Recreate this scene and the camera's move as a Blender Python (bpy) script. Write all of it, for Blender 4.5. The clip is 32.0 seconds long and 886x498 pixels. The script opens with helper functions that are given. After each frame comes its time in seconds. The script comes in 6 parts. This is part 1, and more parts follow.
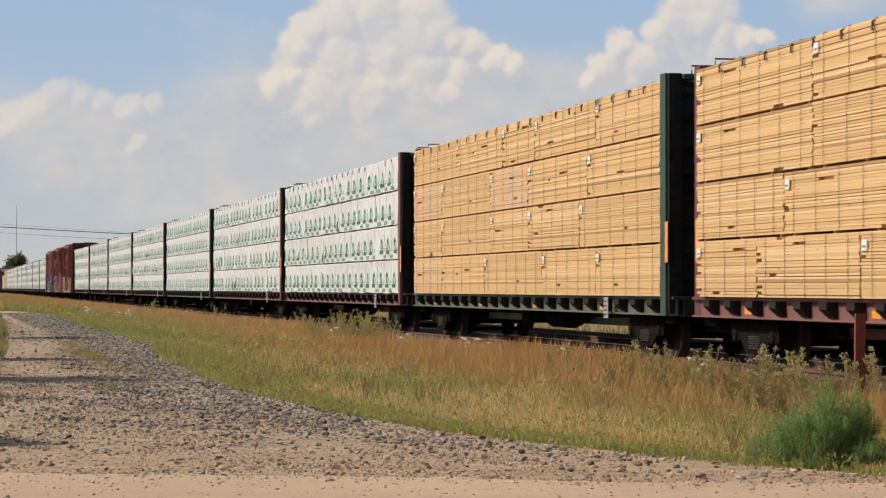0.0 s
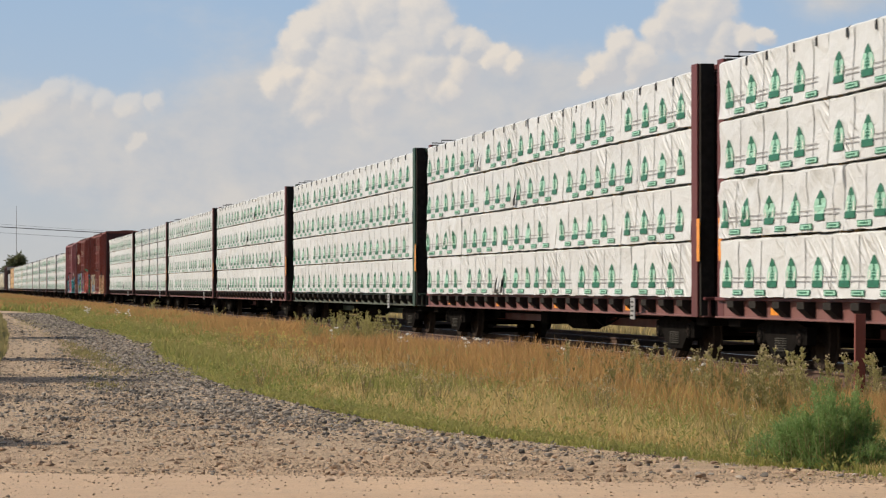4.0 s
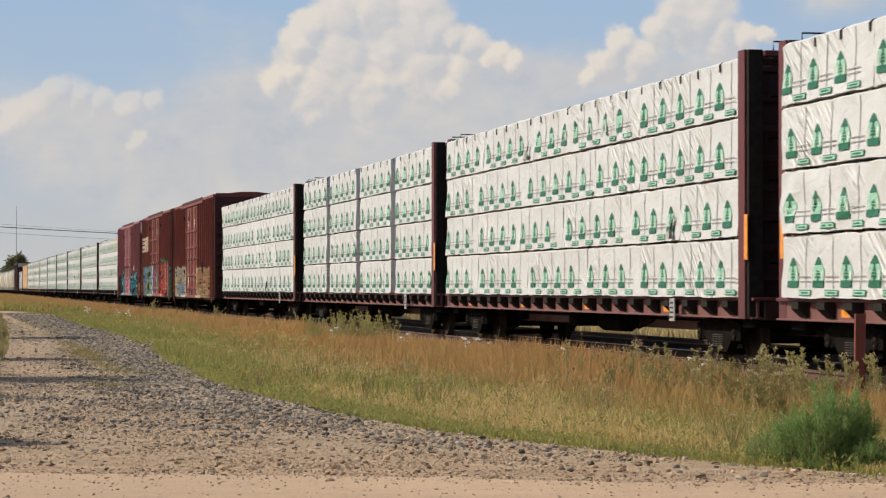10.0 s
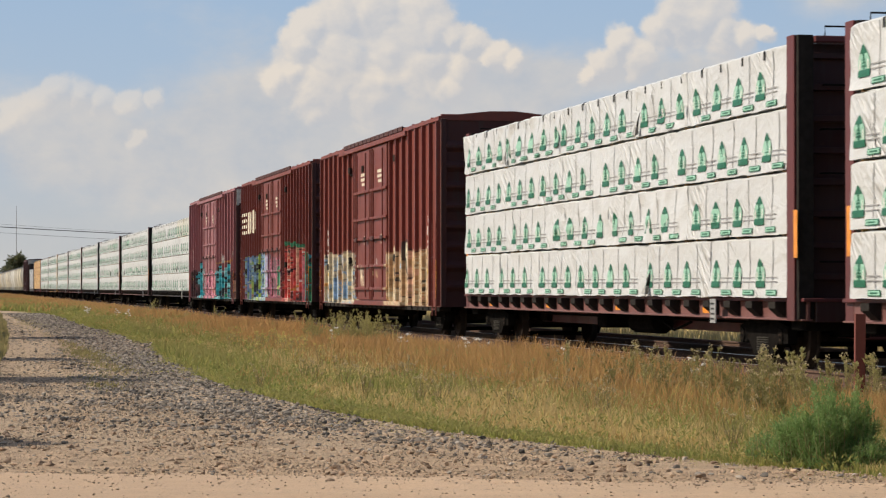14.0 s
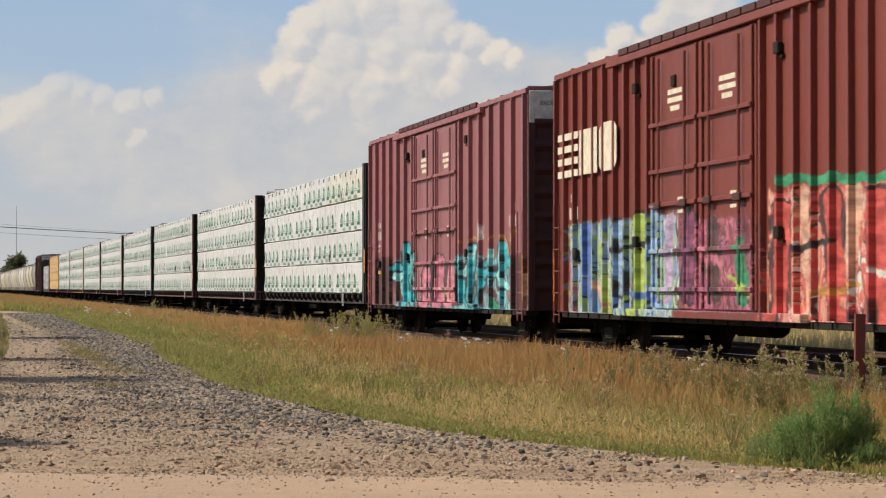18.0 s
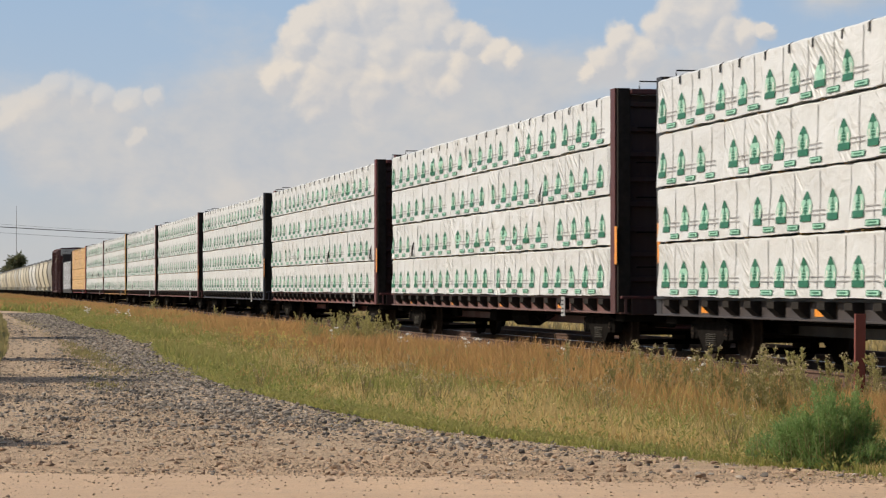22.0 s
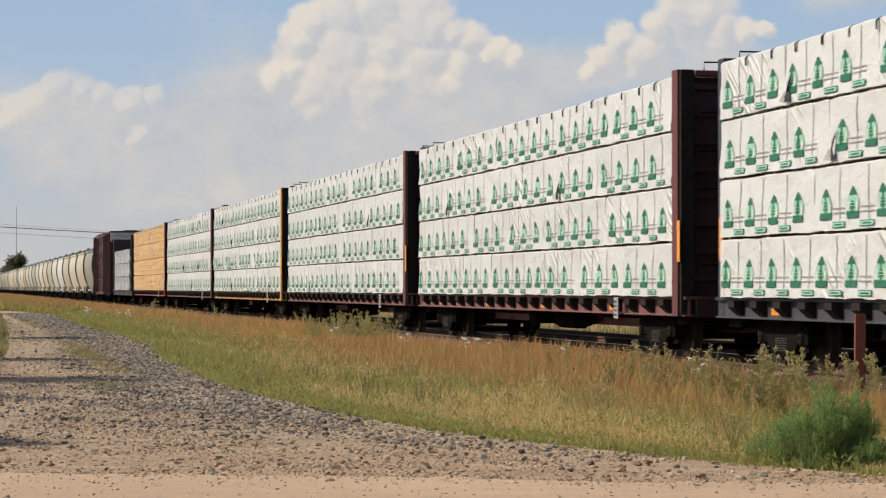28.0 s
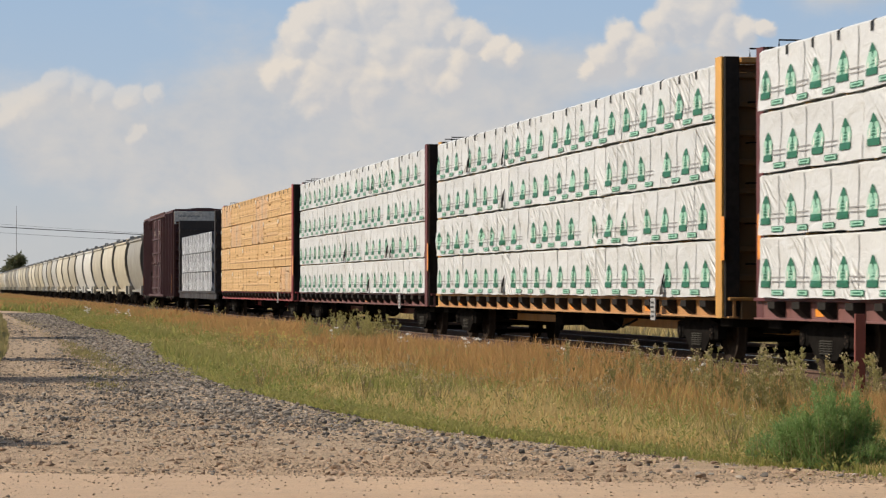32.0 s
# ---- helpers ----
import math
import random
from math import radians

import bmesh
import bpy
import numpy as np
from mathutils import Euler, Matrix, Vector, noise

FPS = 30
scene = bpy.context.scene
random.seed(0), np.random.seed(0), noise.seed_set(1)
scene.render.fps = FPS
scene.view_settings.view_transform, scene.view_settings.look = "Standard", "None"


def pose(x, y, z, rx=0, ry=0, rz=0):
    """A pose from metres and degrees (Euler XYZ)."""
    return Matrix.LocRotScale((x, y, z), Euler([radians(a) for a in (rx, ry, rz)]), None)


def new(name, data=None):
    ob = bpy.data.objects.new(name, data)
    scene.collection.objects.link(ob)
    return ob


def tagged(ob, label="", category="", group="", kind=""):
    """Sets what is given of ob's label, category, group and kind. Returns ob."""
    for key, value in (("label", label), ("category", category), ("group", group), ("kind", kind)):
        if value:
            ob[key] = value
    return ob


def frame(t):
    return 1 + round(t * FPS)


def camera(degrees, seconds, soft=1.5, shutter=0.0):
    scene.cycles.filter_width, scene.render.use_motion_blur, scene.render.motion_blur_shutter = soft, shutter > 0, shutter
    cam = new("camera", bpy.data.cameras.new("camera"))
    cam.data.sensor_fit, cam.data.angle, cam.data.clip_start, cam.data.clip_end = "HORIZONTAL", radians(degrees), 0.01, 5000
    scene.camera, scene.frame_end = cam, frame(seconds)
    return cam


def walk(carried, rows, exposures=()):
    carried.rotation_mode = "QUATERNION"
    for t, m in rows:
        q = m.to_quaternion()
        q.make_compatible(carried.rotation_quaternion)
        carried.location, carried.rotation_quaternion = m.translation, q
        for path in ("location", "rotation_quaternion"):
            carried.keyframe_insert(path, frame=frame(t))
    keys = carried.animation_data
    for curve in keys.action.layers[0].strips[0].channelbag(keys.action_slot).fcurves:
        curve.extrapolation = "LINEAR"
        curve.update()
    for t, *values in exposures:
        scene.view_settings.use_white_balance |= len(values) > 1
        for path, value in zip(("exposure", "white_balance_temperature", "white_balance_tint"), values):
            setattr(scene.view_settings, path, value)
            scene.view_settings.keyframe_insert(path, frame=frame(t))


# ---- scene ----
# The track runs along y at x = 0, rail tops at z = 0; the train comes towards -y.
EYE = (-12.64, 0.0, 1.15)
YAW, RISE, LENS = 10.71, 0.84, 19.15
cam = camera(LENS, 32.0, soft=1.25, shutter=0.15)
CAM_POSE = pose(*EYE, 90 + RISE, 0, -YAW)
walk(cam, [(0, CAM_POSE), (32, CAM_POSE)])

# ---- light ----
SUN_EL, SUN_AZ = 40.0, -74.0       # azimuth from +y, clockwise
world = bpy.data.worlds.new("sky")
scene.world = world
world.use_nodes = True
wn = world.node_tree
sky = wn.nodes.new("ShaderNodeTexSky")
sky.sky_type, sky.sun_disc = "NISHITA", False
sky.sun_elevation, sky.sun_rotation = radians(SUN_EL), radians(SUN_AZ)
sky.dust_density = 2.0
wn.links.new(sky.outputs[0], wn.nodes["Background"].inputs[0])
wn.nodes["Background"].inputs[1].default_value = 0.09
sun = new("sun", bpy.data.lights.new("sun", "SUN"))
sun.data.energy, sun.data.angle, sun.data.color = 4.0, radians(0.6), (1.0, 0.89, 0.73)
to_sun = Vector((math.sin(radians(SUN_AZ)) * math.cos(radians(SUN_EL)),
                 math.cos(radians(SUN_AZ)) * math.cos(radians(SUN_EL)), math.sin(radians(SUN_EL))))
sun.rotation_euler = to_sun.to_track_quat("Z", "Y").to_euler()
scene.view_settings.exposure = 0.0


# ---- node materials ----
class Nodes:
    def __init__(self, name):
        self.mat = bpy.data.materials.new(name)
        self.mat.use_nodes = True
        self.t = self.mat.node_tree
        self.bsdf = self.t.nodes["Principled BSDF"]
        self.out = self.t.nodes["Material Output"]

    def put(self, sock, value):
        if isinstance(value, bpy.types.NodeSocket):
            self.t.links.new(value, sock)
        elif value is not None:
            if isinstance(value, (tuple, list)) and len(value) == 3 and sock.type == "RGBA":
                value = (*value, 1)
            sock.default_value = value

    def math(self, op, a, b=None, c=None, clamp=False):
        n = self.t.nodes.new("ShaderNodeMath")
        n.operation, n.use_clamp = op, clamp
        for i, v in enumerate((a, b, c)):
            self.put(n.inputs[i], v)
        return n.outputs[0]

    def coord(self, kind="Object"):
        return self.t.nodes.new("ShaderNodeTexCoord").outputs[kind]

    def geo(self, kind):
        return self.t.nodes.new("ShaderNodeNewGeometry").outputs[kind]

    def info(self, kind):
        return self.t.nodes.new("ShaderNodeObjectInfo").outputs[kind]

    def attr(self, name):
        n = self.t.nodes.new("ShaderNodeAttribute")
        n.attribute_name = name
        return n.outputs["Fac"]

    def split(self, vec):
        n = self.t.nodes.new("ShaderNodeSeparateXYZ")
        self.put(n.inputs[0], vec)
        return n.outputs

    def join(self, x, y, z):
        n = self.t.nodes.new("ShaderNodeCombineXYZ")
        for i, v in enumerate((x, y, z)):
            self.put(n.inputs[i], v)
        return n.outputs[0]

    def scale(self, vec, s, off=(0, 0, 0)):
        n = self.t.nodes.new("ShaderNodeMapping")
        self.put(n.inputs["Vector"], vec)
        n.inputs["Scale"].default_value = s
        n.inputs["Location"].default_value = off
        return n.outputs[0]

    def noise(self, vec, scale, detail=4, rough=0.55, warp=0.0, out="Fac"):
        n = self.t.nodes.new("ShaderNodeTexNoise")
        self.put(n.inputs["Vector"], vec)
        n.inputs["Scale"].default_value, n.inputs["Detail"].default_value = scale, detail
        n.inputs["Roughness"].default_value, n.inputs["Distortion"].default_value = rough, warp
        return n.outputs[out]

    def cells(self, vec, scale, feature="F1", out="Distance"):
        n = self.t.nodes.new("ShaderNodeTexVoronoi")
        n.feature = feature
        self.put(n.inputs["Vector"], vec)
        n.inputs["Scale"].default_value = scale
        return n.outputs[out]

    def ramp(self, fac, stops, mode="LINEAR"):
        n = self.t.nodes.new("ShaderNodeValToRGB")
        self.put(n.inputs[0], fac)
        n.color_ramp.interpolation = mode
        e = n.color_ramp.elements
        while len(e) < len(stops):
            e.new(1)
        for el, (p, c) in zip(e, stops):
            el.position = p
            el.color = (*c, 1) if isinstance(c, tuple) else (c, c, c, 1)
        return n.outputs[0]

    def span(self, v, a, b, c=0.0, d=1.0, smooth=False):
        n = self.t.nodes.new("ShaderNodeMapRange")
        n.interpolation_type = "SMOOTHSTEP" if smooth else "LINEAR"
        for i, x in enumerate((v, a, b, c, d)):
            self.put(n.inputs[i], x)
        return n.outputs[0]

    def mix(self, fac, a, b, mode="MIX"):
        n = self.t.nodes.new("ShaderNodeMix")
        n.data_type, n.blend_type = "RGBA", mode
        self.put(n.inputs[0], fac)
        self.put(n.inputs[6], a)
        self.put(n.inputs[7], b)
        return n.outputs[2]

    def bump(self, height, strength=0.3, distance=0.01):
        n = self.t.nodes.new("ShaderNodeBump")
        n.inputs["Strength"].default_value, n.inputs["Distance"].default_value = strength, distance
        self.put(n.inputs["Height"], height)
        self.put(self.bsdf.inputs["Normal"], n.outputs[0])

    def done(self, color, rough=0.6, metal=0.0, spec=None):
        self.put(self.bsdf.inputs["Base Color"], color)
        self.put(self.bsdf.inputs["Roughness"], rough)
        self.put(self.bsdf.inputs["Metallic"], metal)
        self.put(self.bsdf.inputs["Specular IOR Level"], spec)
        return self.mat


def painted(name, color=None, grime=0.5, rough=0.5):
    """Weathered railway paint; without a colour it takes the object's own."""
    n = Nodes(name)
    p = n.coord()
    base = color if color else n.info("Color")
    blot = n.noise(p, 0.9, 5, 0.6)
    fine = n.noise(p, 14, 4, 0.6)
    streak = n.noise(n.scale(p, (6, 6, 0.35)), 1.0, 4, 0.6)
    c = n.mix(n.span(blot, 0.35, 0.7, 0, 0.35), base, n.mix(0.18, base, (0.30, 0.24, 0.20)))
    c = n.mix(n.span(streak, 0.5, 0.8, 0, grime), c, (0.06, 0.045, 0.04))
    c = n.mix(n.span(fine, 0.62, 0.75, 0, 0.35 * grime), c, (0.16, 0.07, 0.04))
    n.bump(fine, 0.15, 0.006)
    return n.done(c, n.span(blot, 0.3, 0.7, rough - 0.1, rough + 0.2))


def plain(name, color, rough=0.6, metal=0.0, vary=0.25, size=8.0, spec=None):
    n = Nodes(name)
    f = n.noise(n.coord(), size, 5, 0.6)
    dark = tuple(v * (1 - vary) for v in color)
    lite = tuple(min(1, v * (1 + vary)) for v in color)
    n.bump(f, 0.15, 0.004)
    return n.done(n.mix(n.span(f, 0.3, 0.7), dark, lite), rough, metal, spec)


def wrap_material():
    n = Nodes("white_wrap")
    p = n.coord()
    x, y, z = n.split(p)
    r = n.info("Random")
    q = n.join(x, n.math("ADD", y, n.math("MULTIPLY", r, 37.0)), n.math("ADD", z, n.math("MULTIPLY", r, 11.0)))
    fold = n.noise(n.scale(q, (1, 1.6, 3.2)), 1.6, 3, 0.5, 0.8)
    crease = n.noise(n.scale(q, (1, 4, 1.2)), 3.0, 4, 0.55, 1.5)
    dirt = n.noise(q, 1.2, 5, 0.65)
    c = n.mix(n.span(dirt, 0.45, 0.75, 0, 0.5), (0.69, 0.70, 0.70), (0.56, 0.56, 0.555))
    c = n.mix(1.0, c, n.info("Color"), "MULTIPLY")
    slant = n.noise(n.join(r, n.math("MULTIPLY_ADD", z, 4.0, n.math("MULTIPLY", y, 3.2)), n.math("MULTIPLY_ADD", y, -0.5, n.math("MULTIPLY", z, 0.6))), 1.2, 2, 0.45, 0.4)
    amount = n.span(n.noise(q, 0.55, 2), 0.50, 0.68, 0.03, 1.0)
    ridge = n.math("SUBTRACT", 1.0, n.math("MULTIPLY", n.math("ABSOLUTE", n.math("SUBTRACT", slant, 0.5)), 7.5), clamp=True)
    n.bump(n.math("ADD", n.math("MULTIPLY_ADD", crease, 0.10, n.math("MULTIPLY", fold, 0.28)), n.math("MULTIPLY", n.math("MULTIPLY", ridge, amount), 0.60)), 1.0, 0.07)
    return n.done(c, 0.36)


def lumber_material():
    n = Nodes("sawn_lumber")
    p = n.coord()
    isl = n.geo("Random Per Island")
    grain = n.noise(n.scale(p, (30, 0.9, 30)), 1.0, 5, 0.6, 0.6)
    tone = n.ramp(isl, [(0.0, (0.38, 0.215, 0.095)), (0.08, (0.55, 0.34, 0.15)), (0.22, (0.625, 0.405, 0.19)), (0.75, (0.69, 0.455, 0.22)), (1.0, (0.75, 0.53, 0.30))])
    r = n.info("Random")
    tone = n.mix(n.span(r, 0.74, 0.80, 0.0, 0.6), tone, n.mix(n.span(n.noise(p, 1.1, 3), 0.42, 0.6), (0.50, 0.39, 0.31), (0.66, 0.40, 0.22)))
    c = n.mix(n.span(grain, 0.35, 0.75, 0, 0.35), tone, n.mix(0.5, tone, (0.34, 0.18, 0.07)))
    knot = n.cells(n.scale(p, (9, 1.3, 9)), 1.0)
    c = n.mix(n.span(knot, 0.03, 0.10, 0.75, 0.0), c, (0.12, 0.05, 0.02))
    n.bump(grain, 0.25, 0.005)
    return n.done(c, 0.7)


SPRAY = {"TEAL": (0.05, 0.45, 0.52), "LIGHT": (0.32, 0.68, 0.74), "INK": (0.02, 0.018, 0.022), "PINK": (0.60, 0.20, 0.28), "ROSY": (0.62, 0.24, 0.28), "AMBER": (0.62, 0.32, 0.07),
         "DUSK": (0.10, 0.045, 0.045), "GRASS": (0.03, 0.27, 0.13), "PEACH": (0.68, 0.42, 0.30), "FLAME": (0.80, 0.15, 0.05), "CHALK": (0.68, 0.66, 0.62), "BLUE": (0.10, 0.20, 0.52),
         "LIME": (0.40, 0.52, 0.10), "SKY": (0.30, 0.46, 0.66), "LILAC": (0.46, 0.34, 0.52), "PLUM": (0.24, 0.06, 0.14), "RED": (0.60, 0.09, 0.075), "CREAM": (0.68, 0.59, 0.42), "TAN": (0.52, 0.33, 0.17)}


def spray_material(name, body, zones, strokes, low, seed, slim=0.8):
    """Boxcar paint with spray-painted fields (from, to, foot, top, five paints) and letter strokes (along, height, along, height, half width, paint) low on the sides."""
    n = Nodes(name)
    p = n.coord()
    x, y, z = n.split(p)
    blot, fine = n.noise(p, 0.8, 5, 0.6), n.noise(p, 12, 4, 0.6)
    streak = n.noise(n.scale(p, (5, 5, 0.3)), 1.0, 4, 0.6)
    base = n.mix(n.span(blot, 0.3, 0.7, 0, 0.4), body, tuple(v * 0.78 for v in body))
    base = n.mix(n.span(streak, 0.5, 0.8, 0, 0.45), base, (0.06, 0.03, 0.025))
    # letters are drawn wide, so length along the car counts less than height
    wide = 0.28
    along = n.math("MULTIPLY", n.math("MULTIPLY", y, n.math("SIGN", x)), -wide)
    sway = n.noise(n.join(seed, n.math("MULTIPLY", along, 3.0), z), 2.6, 4, 0.6, 0.0, "Color")
    sw = n.split(sway)
    q = n.join(0.0, n.math("MULTIPLY_ADD", sw[0], 0.22, n.math("ADD", along, -0.11)), n.math("MULTIPLY_ADD", sw[1], 0.30, n.math("ADD", z, -0.15)))

    def vec(op, a, b):
        v = n.t.nodes.new("ShaderNodeVectorMath")
        v.operation = op
        n.put(v.inputs[0], a)
        n.put(v.inputs[3 if op == "SCALE" else 1], b)
        return v.outputs["Value" if op in ("DOT_PRODUCT", "DISTANCE") else "Vector"]
    c = base
    # thin overspray round the letters
    c = n.mix(n.math("MULTIPLY", n.span(n.math("ADD", z, n.math("MULTIPLY", sw[2], 0.8)), low, low - 0.5, 0, 0.45, True), n.span(n.noise(p, 1.4, 3), 0.40, 0.6)), c, n.mix(0.5, body, (0.10, 0.07, 0.07)))
    # streaky fields of mixed paint with ragged tops
    drip = n.noise(n.join(seed, n.math("MULTIPLY", along, 14.0), n.math("MULTIPLY", z, 1.3)), 1.7, 4, 0.6, 1.0)
    form = n.noise(n.join(seed + 4, n.math("MULTIPLY", along, 5.0), n.math("MULTIPLY", z, 0.8)), 1.6, 2, 0.5, 0.8)
    band = n.math("FRACT", n.math("MULTIPLY", form, 7.0))
    rag = n.math("MULTIPLY_ADD", drip, 0.5, -0.25)
    for a, b, foot, high, paints in zones:
        cols = [body if k == "BODY" else SPRAY[k] for k in paints]
        field = n.ramp(drip, [(0.0, cols[0]), (0.38, cols[0]), (0.42, cols[1]), (0.48, cols[1]), (0.51, cols[2]), (0.56, cols[2]), (0.59, cols[3]), (0.64, cols[3]), (0.67, cols[4])])
        field = n.mix(n.span(band, 0.60, 0.66, 0, 0.85), field, n.ramp(form, [(0.35, cols[1]), (0.5, cols[0]), (0.65, cols[2])]))
        field = n.mix(n.span(n.math("ABSOLUTE", n.math("SUBTRACT", band, 0.60)), 0.05, 0.09, 0.9, 0.0), field, SPRAY["INK"])
        inside = n.math("MULTIPLY", n.span(n.math("ADD", along, n.math("MULTIPLY", rag, 0.6)), a * wide, a * wide - 0.03), n.span(n.math("ADD", along, n.math("MULTIPLY", rag, 0.6)), b * wide - 0.03, b * wide))
        inside = n.math("MULTIPLY", inside, n.math("MULTIPLY", n.span(n.math("ADD", z, rag), high, high - 0.05), n.span(z, foot - 0.03, foot)))
        c = n.mix(inside, c, field)
    tone = n.span(n.noise(n.join(seed, along, n.math("MULTIPLY", z, 1.5)), 5.0, 3), 0.35, 0.65)
    for k, (y0, z0, y1, z1, r, paint) in enumerate(strokes):
        a, b = Vector((0, y0 * wide, z0)), Vector((0, y1 * wide, z1))
        ba = b - a
        h = n.math("MULTIPLY", vec("DOT_PRODUCT", vec("SUBTRACT", q, tuple(a)), tuple(ba)), 1 / max(1e-4, ba.length_squared), clamp=True)
        near = vec("ADD", vec("SCALE", tuple(ba), h), tuple(a))
        dist = vec("DISTANCE", q, near)
        col = SPRAY[paint]
        r *= slim
        if r > 0.07 and paint not in ("INK", "DUSK"):
            c = n.mix(n.span(dist, r + 0.045, r + 0.065, 0.92, 0.0), c, (0.03, 0.022, 0.026))
        c = n.mix(n.span(dist, r - 0.01, r + 0.012, 1.0, 0.0), c, n.mix(tone, tuple(v * 0.55 for v in col), tuple(min(0.85, v * 1.2 + 0.03) for v in col)))
    side = n.span(n.math("ABSOLUTE", x), 1.35, 1.38)
    c = n.mix(side, base, c)
    c = n.mix(n.span(fine, 0.58, 0.75, 0, 0.30), c, (0.09, 0.045, 0.03))
    c = n.mix(n.span(streak, 0.56, 0.8, 0, 0.25), c, (0.06, 0.04, 0.03))
    n.bump(fine, 0.12, 0.005)
    return n.done(c, n.span(blot, 0.3, 0.7, 0.42, 0.65))


def silver_material():
    n = Nodes("silver_grey_wrap")
    p = n.coord()
    f = n.noise(n.scale(p, (1, 4.5, 0.7)), 1.3, 4, 0.6, 1.0)
    # the ramp paints bright highlights and dark creases into the cover's colour
    c = n.ramp(f, [(0.36, (0.06, 0.062, 0.07)), (0.50, (0.20, 0.205, 0.23)), (0.58, (0.80, 0.81, 0.83))])
    n.bump(f, 0.9, 0.08)
    return n.done(c, 0.28)


def blade_material(name, low, high, tip):
    n = Nodes(name)
    h, r = n.attr("h"), n.geo("Random Per Island")
    p = n.coord()
    patch = n.noise(p, 0.55, 4, 0.6)
    c = n.mix(n.span(n.math("ADD", n.math("MULTIPLY", r, 0.6), n.math("MULTIPLY", patch, 0.7)), 0.35, 0.95), low, high)
    c = n.mix(n.span(h, 0.45, 1.0, 0, 0.9), c, tip)
    c = n.mix(n.math("MULTIPLY", r, 0.35), c, (0.30, 0.24, 0.11))
    n.done(c, 0.6)
    tr = n.t.nodes.new("ShaderNodeBsdfTranslucent")
    n.put(tr.inputs[0], c)
    mx = n.t.nodes.new("ShaderNodeMixShader")
    mx.inputs[0].default_value = 0.55
    n.t.links.new(n.bsdf.outputs[0], mx.inputs[1])
    n.t.links.new(tr.outputs[0], mx.inputs[2])
    n.t.links.new(mx.outputs[0], n.out.inputs[0])
    return n.mat


def ground_material():
    n = Nodes("dry_ground")
    p = n.coord()
    a, b, c3 = n.noise(p, 0.08, 5, 0.6), n.noise(p, 1.3, 5, 0.65), n.noise(p, 30, 4, 0.6)
    c = n.ramp(a, [(0.3, (0.20, 0.135, 0.055)), (0.5, (0.27, 0.185, 0.08)), (0.7, (0.15, 0.14, 0.05))])
    c = n.mix(n.span(b, 0.4, 0.7, 0, 0.6), c, (0.11, 0.09, 0.04))
    c = n.mix(n.span(c3, 0.5, 0.7, 0, 0.4), c, (0.30, 0.22, 0.11))
    n.bump(n.math("ADD", b, c3), 0.6, 0.05)
    return n.done(c, 0.95)


def road_material(name, warm, grey, amount, sand=False):
    n = Nodes(name)
    p = n.coord()
    big, mid, fine = n.noise(p, 0.35, 4, 0.6), n.noise(p, 3.0, 5, 0.65), n.noise(p, 45, 5, 0.7)
    peb = n.cells(p, 34)
    pebc = n.split(n.cells(p, 34, "F1", "Color"))[0]
    c = n.mix(n.span(n.math("ADD", big, n.math("MULTIPLY", mid, 0.5)), 0.6, 0.95), warm, grey)
    st = n.mix(pebc, tuple(v * 0.45 for v in grey), tuple(v * 1.1 for v in grey)) if amount == 1.0 else n.mix(pebc, (0.10, 0.09, 0.085), (0.36, 0.33, 0.30))
    c = n.mix(n.math("MULTIPLY", n.span(peb, 0.25, 0.4, 1, 0), n.span(mid, 0.4, 0.6, 0, amount)), c, st)
    c = n.mix(n.span(fine, 0.35, 0.7, 0, 0.35), c, tuple(v * 0.55 for v in warm))
    px, py, pz = n.split(p)
    if sand:
        # sand carried over from the crossing road
        way = n.math("MULTIPLY_ADD", n.math("ADD", px, 12.64), 0.40, py)
        way = n.math("MULTIPLY_ADD", n.math("ADD", big, mid), -4.0, way)
        c = n.mix(n.span(way, 18.6, 22.6, 0.75, 0.0), c, n.mix(n.span(mid, 0.36, 0.62), (0.37, 0.24, 0.145), (0.63, 0.445, 0.29)))
    worn = n.noise(n.join(n.math("MULTIPLY", px, 0.25), n.math("MULTIPLY_ADD", px, 0.40, py), 0.0), 1.6, 5, 0.65)
    c = n.mix(n.span(worn, 0.42, 0.62, 0, 0.6 if sand else 0.55 * (1 - 0.6 * amount)), c, tuple(v * (0.66 if sand else 0.75) for v in warm))
    n.bump(n.math("SUBTRACT", n.math("ADD", fine, mid), n.math("MULTIPLY", peb, 1.2 * amount)), 0.7 * amount + 0.1, 0.03)
    return n.done(c, 0.95)


def stone_material(name, dark, lite):
    n = Nodes(name)
    r = n.geo("Random Per Island")
    f = n.noise(n.coord(), 40, 4, 0.6)
    c = n.mix(n.math("POWER", r, 1.25), dark, lite)
    c = n.mix(n.span(f, 0.4, 0.7, 0, 0.3), c, (0.25, 0.22, 0.19))
    n.bump(f, 0.4, 0.01)
    return n.done(c, 0.9)


